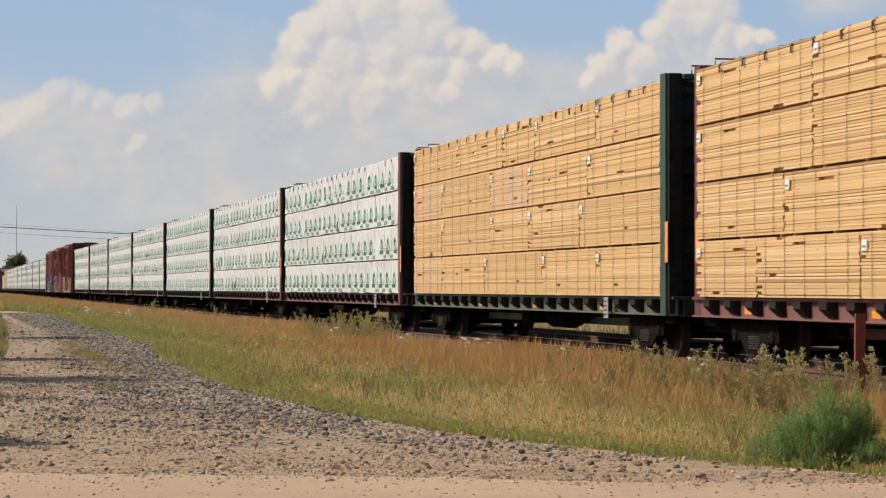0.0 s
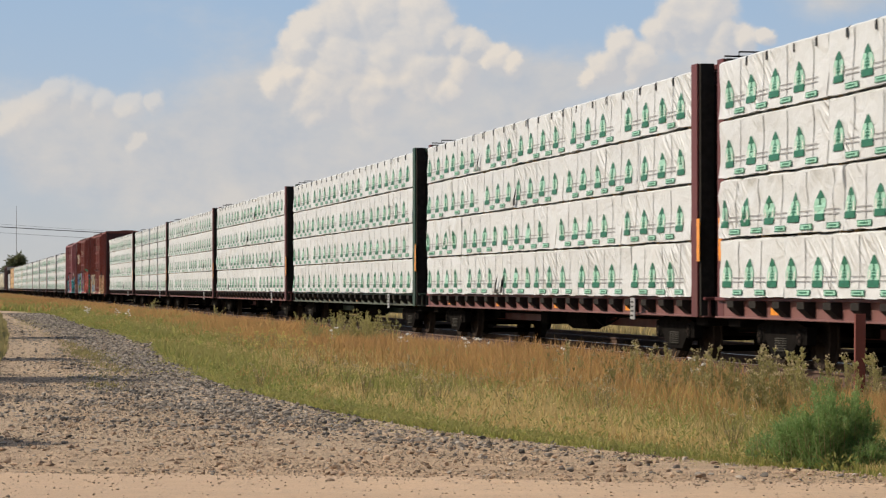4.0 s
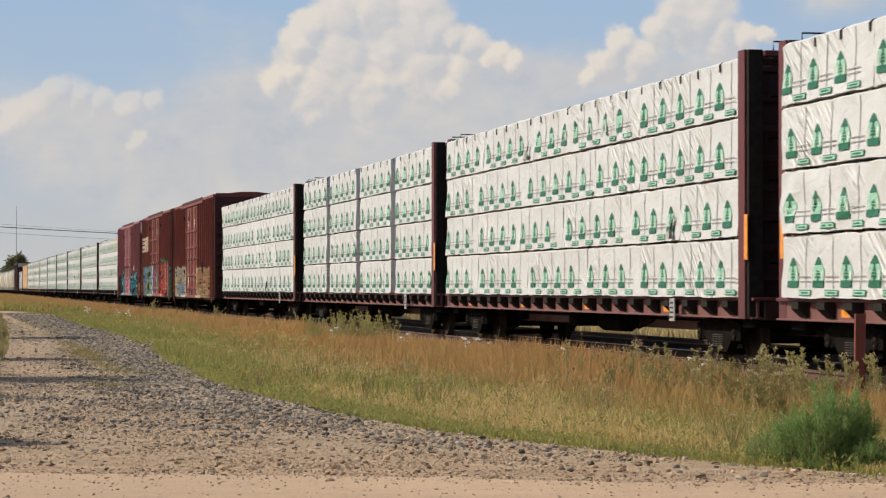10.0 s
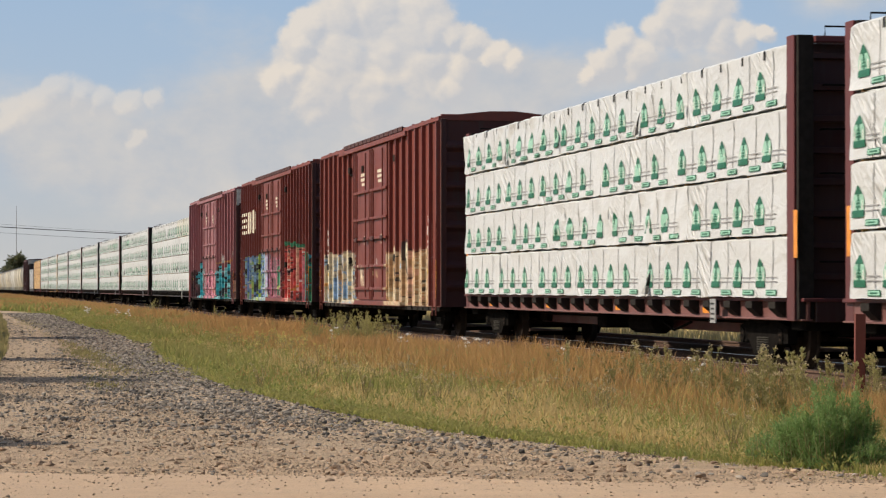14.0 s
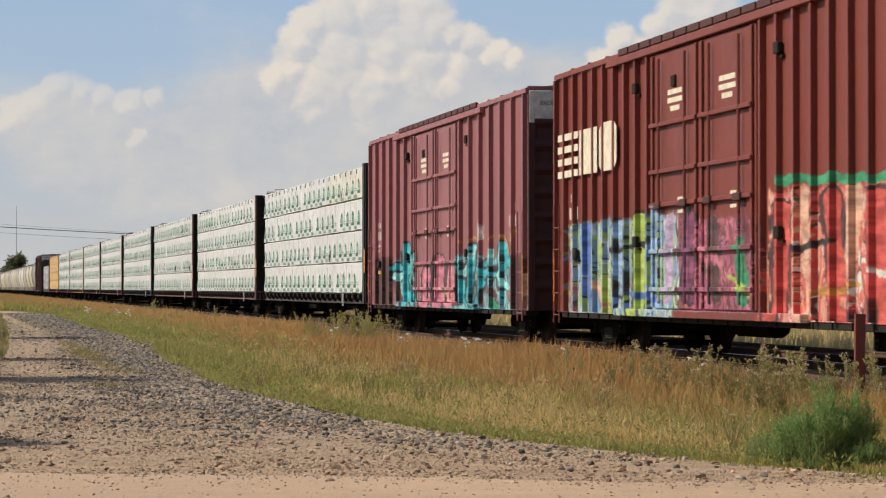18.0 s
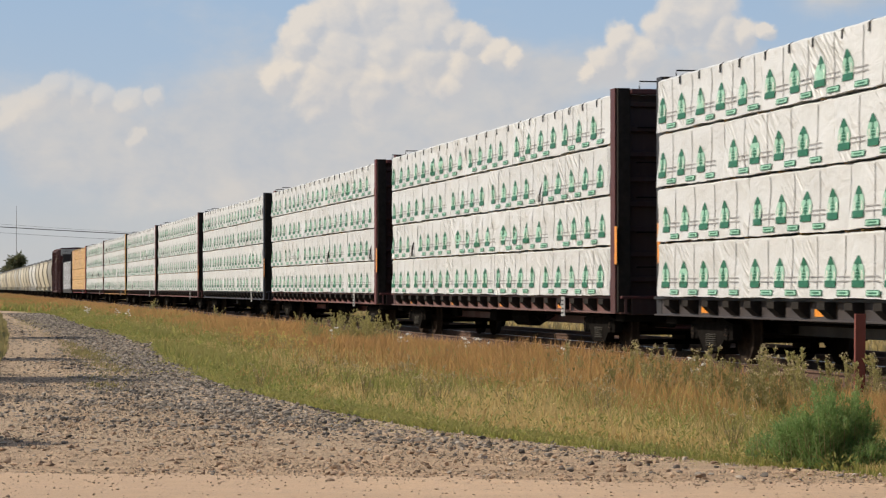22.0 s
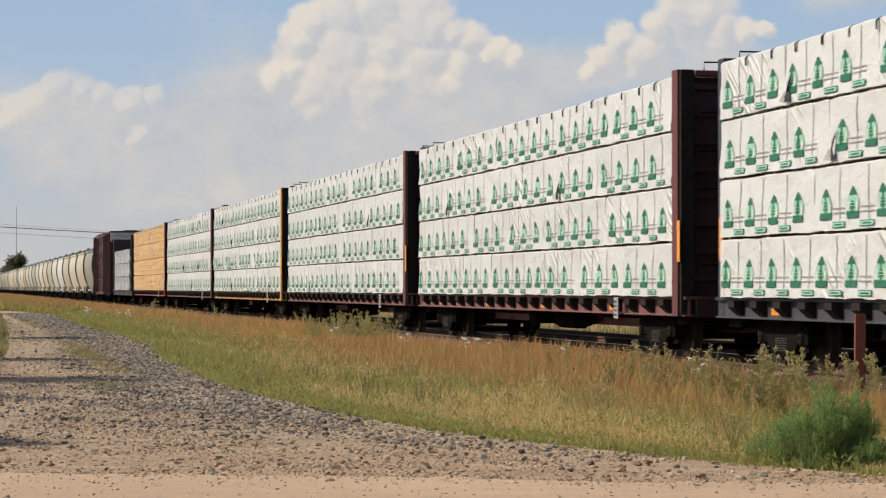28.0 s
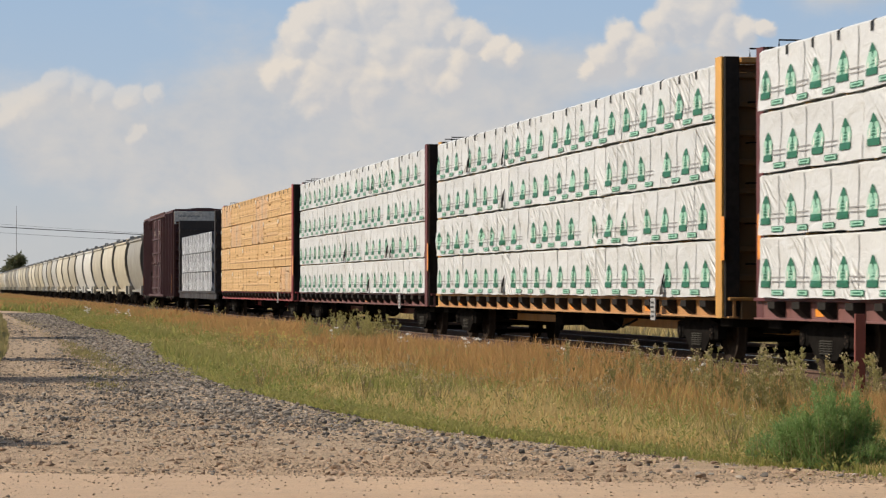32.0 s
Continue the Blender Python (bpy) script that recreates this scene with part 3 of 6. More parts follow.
def print_mesh(length, seed):
    """Repeating tree emblems, panels and rules printed on both long sides of the cover."""
    rnd = random.Random(seed)
    g = Geo()
    n = max(1, int(length / 1.07))
    off = rnd.uniform(0, 0.3)

    def at(sd, y, z):
        n1 = slack(seed, sd, y, z)
        return (sd * (0.635 + n1 + 0.018 * (1 - z / 0.842) ** 3 + 0.012), y, z)

    def patch(sd, outline, mi, lift=0.0):
        pts = [at(sd, y, z) for y, z in outline]
        pts = [(x + sd * lift, y, z) for x, y, z in pts]
        g.add(pts, [tuple(range(len(pts)))[::sd]], mi)

    def grid(sd, y0, y1, z0, z1, mi, lift):
        k = max(1, int((y1 - y0) / 0.15))
        for i in range(k):
            a, b = y0 + (y1 - y0) * i / k, y0 + (y1 - y0) * (i + 1) / k
            patch(sd, [(a, z0), (b, z0), (b, z1), (a, z1)], mi, lift)
    for sd in (1,):
        for i in range(n + 1):
            c = -length / 2 + 0.30 + off + i * 1.07
            if c + 0.22 < length / 2:
                z0 = 0.14
                for a, b, za, zb in ((0.21, 0.21, 0.0, 0.09), (0.195, 0.22, 0.09, 0.18), (0.22, 0.19, 0.18, 0.25), (0.19, 0.13, 0.25, 0.31), (0.13, 0.02, 0.31, 0.405)):
                    patch(sd, [(c - a, z0 + za), (c + a, z0 + za), (c + b, z0 + zb), (c - b, z0 + zb)], 1)
                for a, b, za, zb in ((0.21, 0.21, 0.002, 0.09), (0.03, 0.03, 0.09, 0.125), (0.10, 0.06, 0.125, 0.155), (0.085, 0.05, 0.165, 0.195), (0.07, 0.03, 0.205, 0.235), (0.03, 0.02, 0.235, 0.27), (0.03, 0.03, 0.27, 0.30), (0.135, 0.12, 0.295, 0.315), (0.12, 0.02, 0.315, 0.405)):
                    patch(sd, [(c - a, z0 + za), (c + a, z0 + za), (c + b, z0 + zb), (c - b, z0 + zb)], 0, 0.004)
                for e in (-1, 1):
                    patch(sd, [(c + e * 0.125, z0 + 0.10), (c + e * 0.175, z0 + 0.10), (c + e * 0.165, z0 + 0.22), (c + e * 0.13, z0 + 0.22)][::e], 3, 0.003)
            if -length / 2 + 0.1 < c - 0.52 < length / 2 - 0.05:
                zz = [0.12, 0.29, 0.46, 0.63, 0.80]
                for q in range(4):
                    patch(sd, [(c - 0.535, zz[q]), (c - 0.505, zz[q]), (c - 0.505, zz[q + 1]), (c - 0.535, zz[q + 1])], 4, -0.004)
            p0 = c + 0.28
            if p0 + 0.5 < length / 2:
                grid(sd, p0, p0 + 0.5, 0.03, 0.11, 0, 0.002)
                grid(sd, p0 + 0.025, p0 + 0.475, 0.042, 0.098, 1, 0.006)
                grid(sd, p0 + 0.10, p0 + 0.40, 0.060, 0.080, 0, 0.010)
                for z in (0.215, 0.275):
                    grid(sd, p0 - 0.04, p0 + 0.50, z, z + 0.014, 4, 0.002)
    return g.mesh("printed_pattern", [M_GREEN, M_PALE, M_INK, M_WHITE, M_SEAM])


def core_mesh(length):
    return Geo().box(-0.55, 0.55, -length / 2 + 0.03, length / 2 - 0.03, 0.002, 0.838).mesh("lumber_package", M_LUMBER)


def lumber_mesh(length, seed):
    """The outer boards of a package, layer on layer, each a little out of line."""
    rnd = random.Random(seed)
    g = Geo()
    h = 0.842 / 20
    for i in range(20):
        for s in (-1, 1):
            x1 = 0.625 + rnd.uniform(-0.010, 0.010)
            e0, e1 = abs(rnd.gauss(0, 0.018)), abs(rnd.gauss(0, 0.018))
            z1 = (i + 1) * h - rnd.choice((0.0012, 0.0018, 0.0024, 0.003, 0.007))
            if rnd.random() < 0.10:
                e0 += rnd.uniform(0.04, 0.3)
            runs = [(-length / 2 + e0, length / 2 - e1)]
            if rnd.random() < 0.09:
                # a short board leaves a dark gap
                c, w = rnd.uniform(0.12, 0.7) * length - length / 2, rnd.uniform(0.12, 0.7)
                runs = [(runs[0][0], c), (c + w, runs[0][1])]
            for ya, yb in runs:
                if yb - ya > 0.1:
                    g.box(*sorted((s * 0.45, s * x1)), ya, yb, i * h + rnd.uniform(0.0, 0.001), z1)
        g.box(-0.449, 0.449, -length / 2 + 0.02, length / 2 - 0.02, i * h + 0.001, (i + 1) * h - 0.002)
    return g.mesh("boards", M_LUMBER)


def band_mesh(length, step):
    g = Geo()
    n = max(2, round(length / step))
    for i in range(n):
        y = -length / 2 + length * (i + 0.5) / n
        for s in (-1, 1):
            g.box(*sorted((s * 0.638, s * 0.641)), y - 0.007, y + 0.007, 0.0, 0.845)
        g.box(-0.64, 0.64, y - 0.012, y + 0.012, 0.843, 0.848)
    return g.mesh("strapping", M_BAND)


def tag_mesh():
    g = Geo()
    g.box(0.642, 0.648, -0.10, 0.10, 0.60, 0.74)
    g.box(0.6475, 0.652, -0.06, 0.04, 0.64, 0.665, mi=1)
    return g.mesh("mill_tag", [M_WHITE, M_INK])


def tarp_mesh(length, seed):
    """Loose torn cover flap."""
    g = Geo()
    rnd = random.Random(seed)
    o = [(-0.10, 0.0), (0.12, 0.02), (0.05, 0.16), (0.16, 0.40), (0.0, 0.26), (-0.04, 0.12)]
    n = len(o)
    g.add([(rnd.uniform(-0.02, 0.02), y, z) for y, z in o] + [(0.03, 0.03, 0.14)], [(k, (k + 1) % n, n) for k in range(n)])
    for k, f in ((0.0, (0, 1, 2)), (-0.008, (2, 1, 0))):
        g.add([(0.01 + k, -0.08, 0.0), (0.06 + k, -0.17, 0.02), (0.03 + k, -0.03, 0.17)], [f], 1)
    return g.mesh("torn_flap", [M_STRAP, M_WRAP])


LENGTHS = (4.88, 4.27, 3.66, 3.05, 5.49)


def split_row(rnd, total=22.0):
    """Package lengths that fill one tier."""
    for _ in range(400):
        row, left = [], total
        while left > 2.9:
            c = rnd.choice(LENGTHS[:4] if left < 6 else LENGTHS)
            if c > left:
                break
            row.append(c)
            left -= c
        if left < 0.45:
            return row, left
    return [4.88, 4.27, 4.27, 4.27, 3.66], 0.65


def centerbeam(label, colour, load, seed, gaps=False, end=HALF, frame_colour=None, word_stain=False):
    """A centerbeam flatcar with its strapped lumber packages."""
    rnd = random.Random(seed)
    car = thing("centerbeam_flatcar", label, "freight car", "cars of the freight train")

    def paint(ob, c=None):
        ob.color = (*(c or colour), 1)
        return ob

    def deck():
        g = Geo()
        g.box(-1.30, 1.30, -HALF - 0.5, HALF + 0.5, 0.955, 1.005, 0.008)
        g.box(-0.30, 0.30, -HALF - 0.3, HALF + 0.3, 0.44, 0.95, 0.01)
        for y in (-6.2, -2.1, 2.1, 6.2):
            g.box(-1.1, 1.1, y - 0.08, y + 0.08, 0.68, 0.95)
        return g.mesh("deck", M_PAINT)

    def bolster_beam():
        return Geo().box(-1.15, 1.15, -0.30, 0.30, 0.62, 0.95, 0.02).mesh("body_bolster", M_BLACK)

    def draft():
        return Geo().box(-0.42, 0.42, -2.1, 2.1, 0.46, 0.95, 0.02).mesh("draft_sill", M_BLACK)

    def buffer_beam():
        return Geo().box(-1.18, 1.18, -0.30, 0.30, 0.56, 0.95, 0.02).mesh("end_sill", M_BLACK)
    for e in (-1, 1):
        part("body_bolster", shared("body_bolster", bolster_beam), car, (0, e * 9.3, 0))
        part("draft_sill", shared("draft_sill", draft), car, (0, e * 9.5, 0))
        part("end_sill", shared("end_sill", buffer_beam), car, (0, e * 11.2, 0))

    def sill():
        g = Geo()
        g.box(-0.02, 0.02, -HALF - 0.45, HALF + 0.45, 0.72, 0.955)
        g.box(-0.06, 0.10, -HALF - 0.45, HALF + 0.45, 0.695, 0.722, 0.006)
        return g.mesh("side_sill", M_PAINT)

    def pocket():
        g = Geo()
        g.prism([(0.021, 0.74), (0.05, 0.74), (0.185, 0.86), (0.185, 0.954), (0.021, 0.954)], -0.15, 0.15)
        # dark all over: the shade of the pocket's sides is its colour
        return g.mesh("stake_pocket", M_GRIME_SHADE)
    paint(part("deck", shared("deck", deck), car))
    dust = 0.4 if max(colour) < 0.06 else 1.0
    dusty = tuple(v * 0.85 + w * dust for v, w in zip(colour, (0.085, 0.060, 0.050)))
    for s in (-1, 1):
        sl = paint(part("side_sill", shared("sill", sill), car, (s * 1.21, 0, 0), turn=0 if s > 0 else math.pi), dusty)
        for i in range(21):
            paint(part("stake_pocket", shared("pocket", pocket), sl, (0, -10.7 + i * 1.07, 0)))

        def mark():
            return Geo().box(0.021, 0.026, -0.17, 0.17, 0.76, 0.86).mesh("reflector", M_ORANGE)
        for i in range(4):
            part("reflector", shared("mark", mark), sl, (0, -9.1 + i * 1.07 * 5, 0), "orange reflective patch")

    def placard():
        g = Geo()
        g.box(0.18, 0.20, -0.14, 0.14, 0.62, 0.98, 0.004)
        for k in range(4):
            g.box(0.201, 0.204, -0.10, 0.08, 0.67 + k * 0.075, 0.70 + k * 0.075, mi=1)
        return g.mesh("placard", [M_SEAM, M_STRAP])
    part("placard", shared("placard", placard), car, (-1.21, -7.9, 0), "pale grey data placard", math.pi)

    def gear():
        g = Geo()
        g.tube([(-0.6, -2.2, 0.55), (-0.6, -0.6, 0.55)], 0.2, 10)
        g.box(-0.9, -0.3, 0.6, 1.2, 0.42, 0.68, 0.03)
        g.tube([(-0.5, -7.5, 0.62), (-0.5, 7.5, 0.62)], 0.025, 6)
        g.tube([(-0.9, -5.0, 0.6), (-0.9, -4.0, 0.45), (-0.9, -3.2, 0.6)], 0.02, 6)
        return g.mesh("brake_gear", M_BLACK)
    part("brake_gear", shared("gear", gear), car)

    def beam():
        g = Geo()
        g.box(-0.22, 0.22, -HALF, HALF, 4.33, 4.43, 0.02)
        for i in range(12):
            y = -HALF + 0.5 + i * (2 * HALF - 1) / 11
            g.box(-0.04, 0.04, y - 0.07, y + 0.07, 1.0, 4.34)
            if i < 11:
                q = 2.002
                g.tube([(0, y, 1.05), (0, y + q, 4.3)], 0.05, 4)
        return g.mesh("center_beam", M_PAINT)
    paint(part("center_beam", shared("beam", beam), car))

    def bulkhead():
        g = Geo()
        g.box(-1.125, 1.125, 0.10, 0.14, 0.98, 4.47)
        return g.mesh("bulkhead", M_PAINT)

    def column():
        g = Geo()
        g.prism([(0.215, -0.275), (0.248, -0.28), (0.255, -0.26), (0.255, 0.02), (0.248, 0.04), (0.215, 0.035)], 0.70, 4.575, axis=2)
        # webs behind the lit flange are coloured dark for the shade there
        g.box(0.0, 0.216, 0.085, 0.125, 0.72, 4.57, 0.005, mi=1)
        g.box(0.17, 0.216, -0.02, 0.086, 0.72, 4.57, mi=1)
        return g.mesh("corner_post", [M_PAINT, M_GRIME_SHADE])

    def rib(z0, z1, y0):
        return Geo().box(-1.118, 1.118, y0, 0.10, z0, z1, 0.01).mesh("rib", M_PAINT)
    def rail():
        return Geo().tube([(-0.375, -0.1, 4.545), (-0.375, -0.1, 4.69), (0.375, -0.1, 4.69), (0.375, -0.1, 4.545)], 0.014, 6).mesh("top_rail", M_BLACK)

    def grab():
        return Geo().tube([(-0.95, 0.11, 0), (-0.95, -0.06, 0), (-0.55, -0.06, 0), (-0.55, 0.11, 0)], 0.013, 5).mesh("grab_iron", M_BLACK)

    def stripe():
        return Geo().box(-1.381, -1.376, -0.20, -0.04, 1.55, 2.2).mesh("reflector_strip", M_ORANGE)
    fc = frame_colour or colour
    # bulkhead, ribs and foot ledge: car colour darkened to paint in their shade
    shaded = tuple(0.32 * v + 0.004 for v in fc)
    post_colour = OCHRE_POST if colour == YELLOW else fc
    for s in (-1, 1):
        b = paint(part("bulkhead", shared("bulkhead", bulkhead), car, (0, s * (HALF + 0.28), 0), turn=0 if s < 0 else math.pi), shaded)
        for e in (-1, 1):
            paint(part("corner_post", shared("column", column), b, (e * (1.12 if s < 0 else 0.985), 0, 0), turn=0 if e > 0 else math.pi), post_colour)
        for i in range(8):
            paint(part("rib", shared("rib", lambda: rib(0, 0.09, 0.0)), b, (0, 0, 1.25 + i * 0.43)), shaded)
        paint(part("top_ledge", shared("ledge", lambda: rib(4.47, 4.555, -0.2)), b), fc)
        paint(part("foot_ledge", shared("foot", lambda: rib(0.68, 0.98, -0.2)), b), shaded)
        for e in (-1, 1):
            part("top_rail", shared("top_rail", rail), b, (e * 0.575, 0, 0))
        for i in range(5):
            part("grab_iron", shared("grab", grab), b, (0, 0, 1.5 + i * 0.6))
        part("reflector_strip", shared("stripe", stripe), b, (0, 0, 0) if s < 0 else (2.622, 0, 0))
        truck(car, s * 9.3)
        coupler(car, s * 11.65, s)
    # packages, tier by tier on either side of the beam
    for s in (-1, 1):
        for tier in range(4):
            z = BASE + tier * TIER
            if gaps:
                row, rest = [5.10] * 4, 2 * end - 4 * 5.10
            else:
                row, rest = split_row(rnd, 2 * end)
            rnd.shuffle(row)
            y, gap = -end, rest / max(1, len(row) - 1)
            for ln in row:
                k = rnd.randrange(3)
                loose = LOOSE if (seed + int(y * 3)) % 5 == 0 and tier in (1, 3) and not gaps else 0
                nm = "lumber_package"
                if load == "wrap":
                    ob = part(nm, shared(("w", ln, k, loose), lambda: wrapped_mesh(ln, int(ln * 10) + k * 77 + loose)), car, (s * 0.745, y + ln / 2, z), "white plastic-wrapped lumber package with green tree prints", 0 if s > 0 else math.pi)
                    tagged(part("printed_pattern", shared(("p", ln, k, loose), lambda: print_mesh(ln, int(ln * 10) + k * 77 + loose)), ob), "green printed tree emblems and plain bars", kind="stuff")
                else:
                    ob = part(nm, shared(("l", ln), lambda: core_mesh(ln)), car, (s * 0.745, y + ln / 2, z), "package of bare sawn softwood boards", 0 if s > 0 else math.pi)
                    tagged(part("board_facing", shared(("lb", ln, k), lambda: lumber_mesh(ln, int(ln * 10) + k * 77)), ob), kind="stuff")
                    tagged(part("strapping", shared(("b", ln), lambda: band_mesh(ln, 0.92)), ob), kind="stuff")
                    if rnd.random() < 0.85:
                        part("mill_tag", shared("tag", tag_mesh), ob, (0, -ln / 2 + 0.2, 0), "white paper mill tag")
                if load == "wrap":
                    k2 = rnd.uniform(0.93, 1.0)
                    ob.color = (k2, k2, k2, 1)
                    if word_stain and tier == 3 and y < -end + 6 and s < 0:
                        ob.color = (1.0, 0.96, 0.84, 1)
                        tagged(ob, "water-stained yellowed lumber package in torn cover")
                if load == "wrap" and s < 0 and rnd.random() < 0.14:
                    part("torn_flap", shared(("tf", k), lambda: tarp_mesh(1, k)), ob, (0.69, rnd.choice((-1, 1)) * (ln / 2 - 0.3), 0.02), "dark tear with a turned-back flap in the cover")

                def strip(ln=ln):
                    g = Geo()
                    for yy in np.linspace(-ln / 2 + 0.3, ln / 2 - 0.3, max(2, int(ln / 1.3))):
                        g.box(-0.57, 0.57, yy - 0.045, yy + 0.045, -0.051, 0.0)
                    return g.mesh("dunnage", M_LUMBER)
                if tier:
                    tagged(part("dunnage", shared(("d", ln), strip), ob), kind="stuff")
                y += ln + gap

    def strap():
        g = Geo()
        for s in (-1, 1):
            g.box(*sorted((s * 1.388, s * 1.40)), -0.025, 0.025, 4.33, 4.445)
            g.add([(s * 1.40, -0.025, 4.445), (s * 1.40, 0.025, 4.445), (s * 1.34, 0.025, 4.487), (s * 1.34, -0.025, 4.487), (s * 1.38, -0.025, 4.44), (s * 1.38, 0.025, 4.44)], [(0, 1, 2, 3)[::s], (0, 4, 3)[::-s], (1, 5, 2)[::s]])
        g.box(-1.34, 1.34, -0.022, 0.022, 4.482, 4.486)
        return g.mesh("tie_down_strap", M_STRAP)
    for i in range(20):
        part("tie_down_strap", shared("strap", strap), car, (0, -10.4 + i * 1.07 + rnd.uniform(-0.1, 0.1), 0))
    return car


BOX = 9.62      # half the length of a boxcar body


def boxcar(label, mat, plainmat, pitch, top, seed, emblem=False, pale_end=False):
    """A high-cube boxcar with posts, double plug doors, ladders and corrugated ends."""
    car = thing("boxcar", label, "freight car", "cars of the freight train")
    w, z0 = 1.48, 0.70
    g = Geo()
    g.box(-w, w, -BOX, BOX, z0, top - 0.10)
    part("body", g.mesh("boxcar_body", mat), car)
    g = Geo()
    g.prism([(-w - 0.05, top - 0.16), (w + 0.05, top - 0.16), (w + 0.05, top - 0.07), (0.3, top + 0.06), (-0.3, top + 0.06), (-w - 0.05, top - 0.07)], -BOX - 0.03, BOX + 0.03)
    for i in range(15):
        y = -BOX + 0.6 + i * (2 * BOX - 1.2) / 14
        g.box(-w + 0.12, w - 0.12, y - 0.04, y + 0.04, top - 0.1, top + 0.02, 0.01)
    part("roof", g.mesh("boxcar_roof", plainmat), car)
    for q in (-1, 1):
        ledge = Geo()
        for k in range(14):
            ledge.box(*sorted((q * (w + 0.051), q * (w + 0.085))), -4.9 + k * 0.7, -4.3 + k * 0.7, top - 0.13, top - 0.015, 0.008)
        ledge.box(*sorted((q * (w + 0.03), q * (w + 0.06))), -4.9, 4.8, top - 0.12, top - 0.03)
        part("roof_ledge", ledge.mesh("roof_ledge", M_SHADE_MAROON), car)
    door = 2.75
    n = int((BOX - door - 0.2) / pitch)
    for s in (-1, 1):
        for e in (-1, 1):
            for i in range(n + 1):
                yy = e * (BOX - 0.10 - i * (BOX - door - 0.35) / n)
                post = Geo().prism([(s * w, yy - 0.05), (s * (w + 0.09), yy - 0.042), (s * (w + 0.09), yy + 0.042), (s * w, yy + 0.05)][::s], z0 + 0.02, top - 0.18, axis=2)
                part("side_post", post.mesh("side_post", mat), car)
        for e in (-1, 1):
            g = Geo()
            a, b = sorted((e * 0.03, e * door))
            g.box(w + 0.005, w + 0.055, a, b, z0 + 0.12, top - 0.30, 0.012)
            d = part("plug_door", g.mesh("plug_door", mat), car, turn=0 if s > 0 else math.pi)
            for zz in (z0 + 0.42, z0 + 1.02, z0 + 1.75, z0 + 2.28, z0 + 3.02):
                part("door_rib", Geo().box(w + 0.054, w + 0.13, a + 0.06, b - 0.06, zz - 0.035, zz + 0.035, 0.01).mesh("door_rib", mat), d)
            for yy in (a + 0.12, b - 0.12):
                part("door_stile", Geo().box(w + 0.054, w + 0.10, yy - 0.045, yy + 0.045, z0 + 0.14, top - 0.32, 0.01).mesh("door_stile", mat), d)
            for yy in (a + 0.62, b - 0.62):
                part("lock_rod", Geo().tube([(w + 0.118, yy, z0 + 0.2), (w + 0.118, yy, top - 0.4)], 0.024, 6).mesh("lock_rod", mat), d)
            for yy in (a + 0.62, b - 0.62):
                part("lock_handle", Geo().box(w + 0.10, w + 0.17, yy - 0.16, yy + 0.16, 2.38, 2.50, 0.015).mesh("lock_handle", M_SHADE_MAROON), d)
            g = Geo()
            for zz, q in ((top - 1.0, 0.40), (top - 1.13, 0.42), (top - 1.26, 0.26)):
                g.box(w + 0.056, w + 0.06, (a + b) / 2 - q, (a + b) / 2 + q, zz, zz + 0.08)
            for zz in (2.5, 2.3):
                g.box(w + 0.056, w + 0.06, (a + b) / 2 + 0.15, (a + b) / 2 + 0.45, zz, zz + 0.05)
            part("stencil", g.mesh("stencil", M_CREAM), d, label="rows of unreadable cream stencilling")
        g = Geo()
        g.box(w, w + 0.14, -2 * door + 0.6, 2 * door - 0.6, z0 - 0.02, z0 + 0.10, 0.01)
        part("door_track", g.mesh("door_track", mat), car, turn=0 if s > 0 else math.pi)
        g = Geo().box(w + 0.0, w + 0.12, -2 * door, 2 * door, top - 0.28, top - 0.16, 0.01)
        part("upper_track", g.mesh("upper_track", plainmat), car, turn=0 if s > 0 else math.pi)
        g = Geo().box(w - 0.3, w - 0.02, -BOX + 0.3, BOX - 0.3, 0.60, z0, 0.01)
        for q in range(24):
            yy = -BOX + 0.8 + q * (2 * BOX - 1.6) / 23
            g.box(w - 0.02, w + 0.004, yy - 0.03, yy + 0.03, 0.61, z0)
        part("side_sill", g.mesh("boxcar_sill", M_GRIME_SHADE), car, turn=0 if s > 0 else math.pi)
        for yy, zz in ((-door - 1.0, top - 0.75), (door + 1.0, top - 0.75), (-door - 1.0, 1.9), (door + 1.0, 1.9), (-1.4, top - 0.8), (-BOX + 1.7, 1.75)):
            br = Geo().box(w + 0.02, w + 0.10, yy - 0.10, yy + 0.10, zz - 0.09, zz + 0.09, 0.015)
            br.box(w + 0.0, w + 0.05, yy - 0.16, yy + 0.16, zz - 0.14, zz - 0.10)
            part("bracket", br.mesh("bracket", M_GRIME_SHADE), car, turn=0 if s > 0 else math.pi)
        for e in (-1, 1):
            g = Geo()
            for yy in (-0.22, 0.22):
                g.tube([(w + 0.09, yy, z0 - 0.2), (w + 0.09, yy, z0 + 1.95)], 0.016, 6)
            for k in range(5):
                g.tube([(w + 0.09, -0.22, z0 - 0.05 + k * 0.4), (w + 0.09, 0.22, z0 - 0.05 + k * 0.4)], 0.013, 6)
            part("side_ladder", g.mesh("side_ladder", plainmat), car, (0, e * (BOX - 0.32), 0), turn=0 if s > 0 else math.pi)
            g = Geo()
            g.box(w + 0.091, w + 0.096, -0.045, 0.045, z0 + 0.2, z0 + 1.1)
            part("reflector", g.mesh("reflector", M_ORANGE), car, (0, e * (BOX - 0.10), 0), turn=0 if s > 0 else math.pi)
            g = Geo()
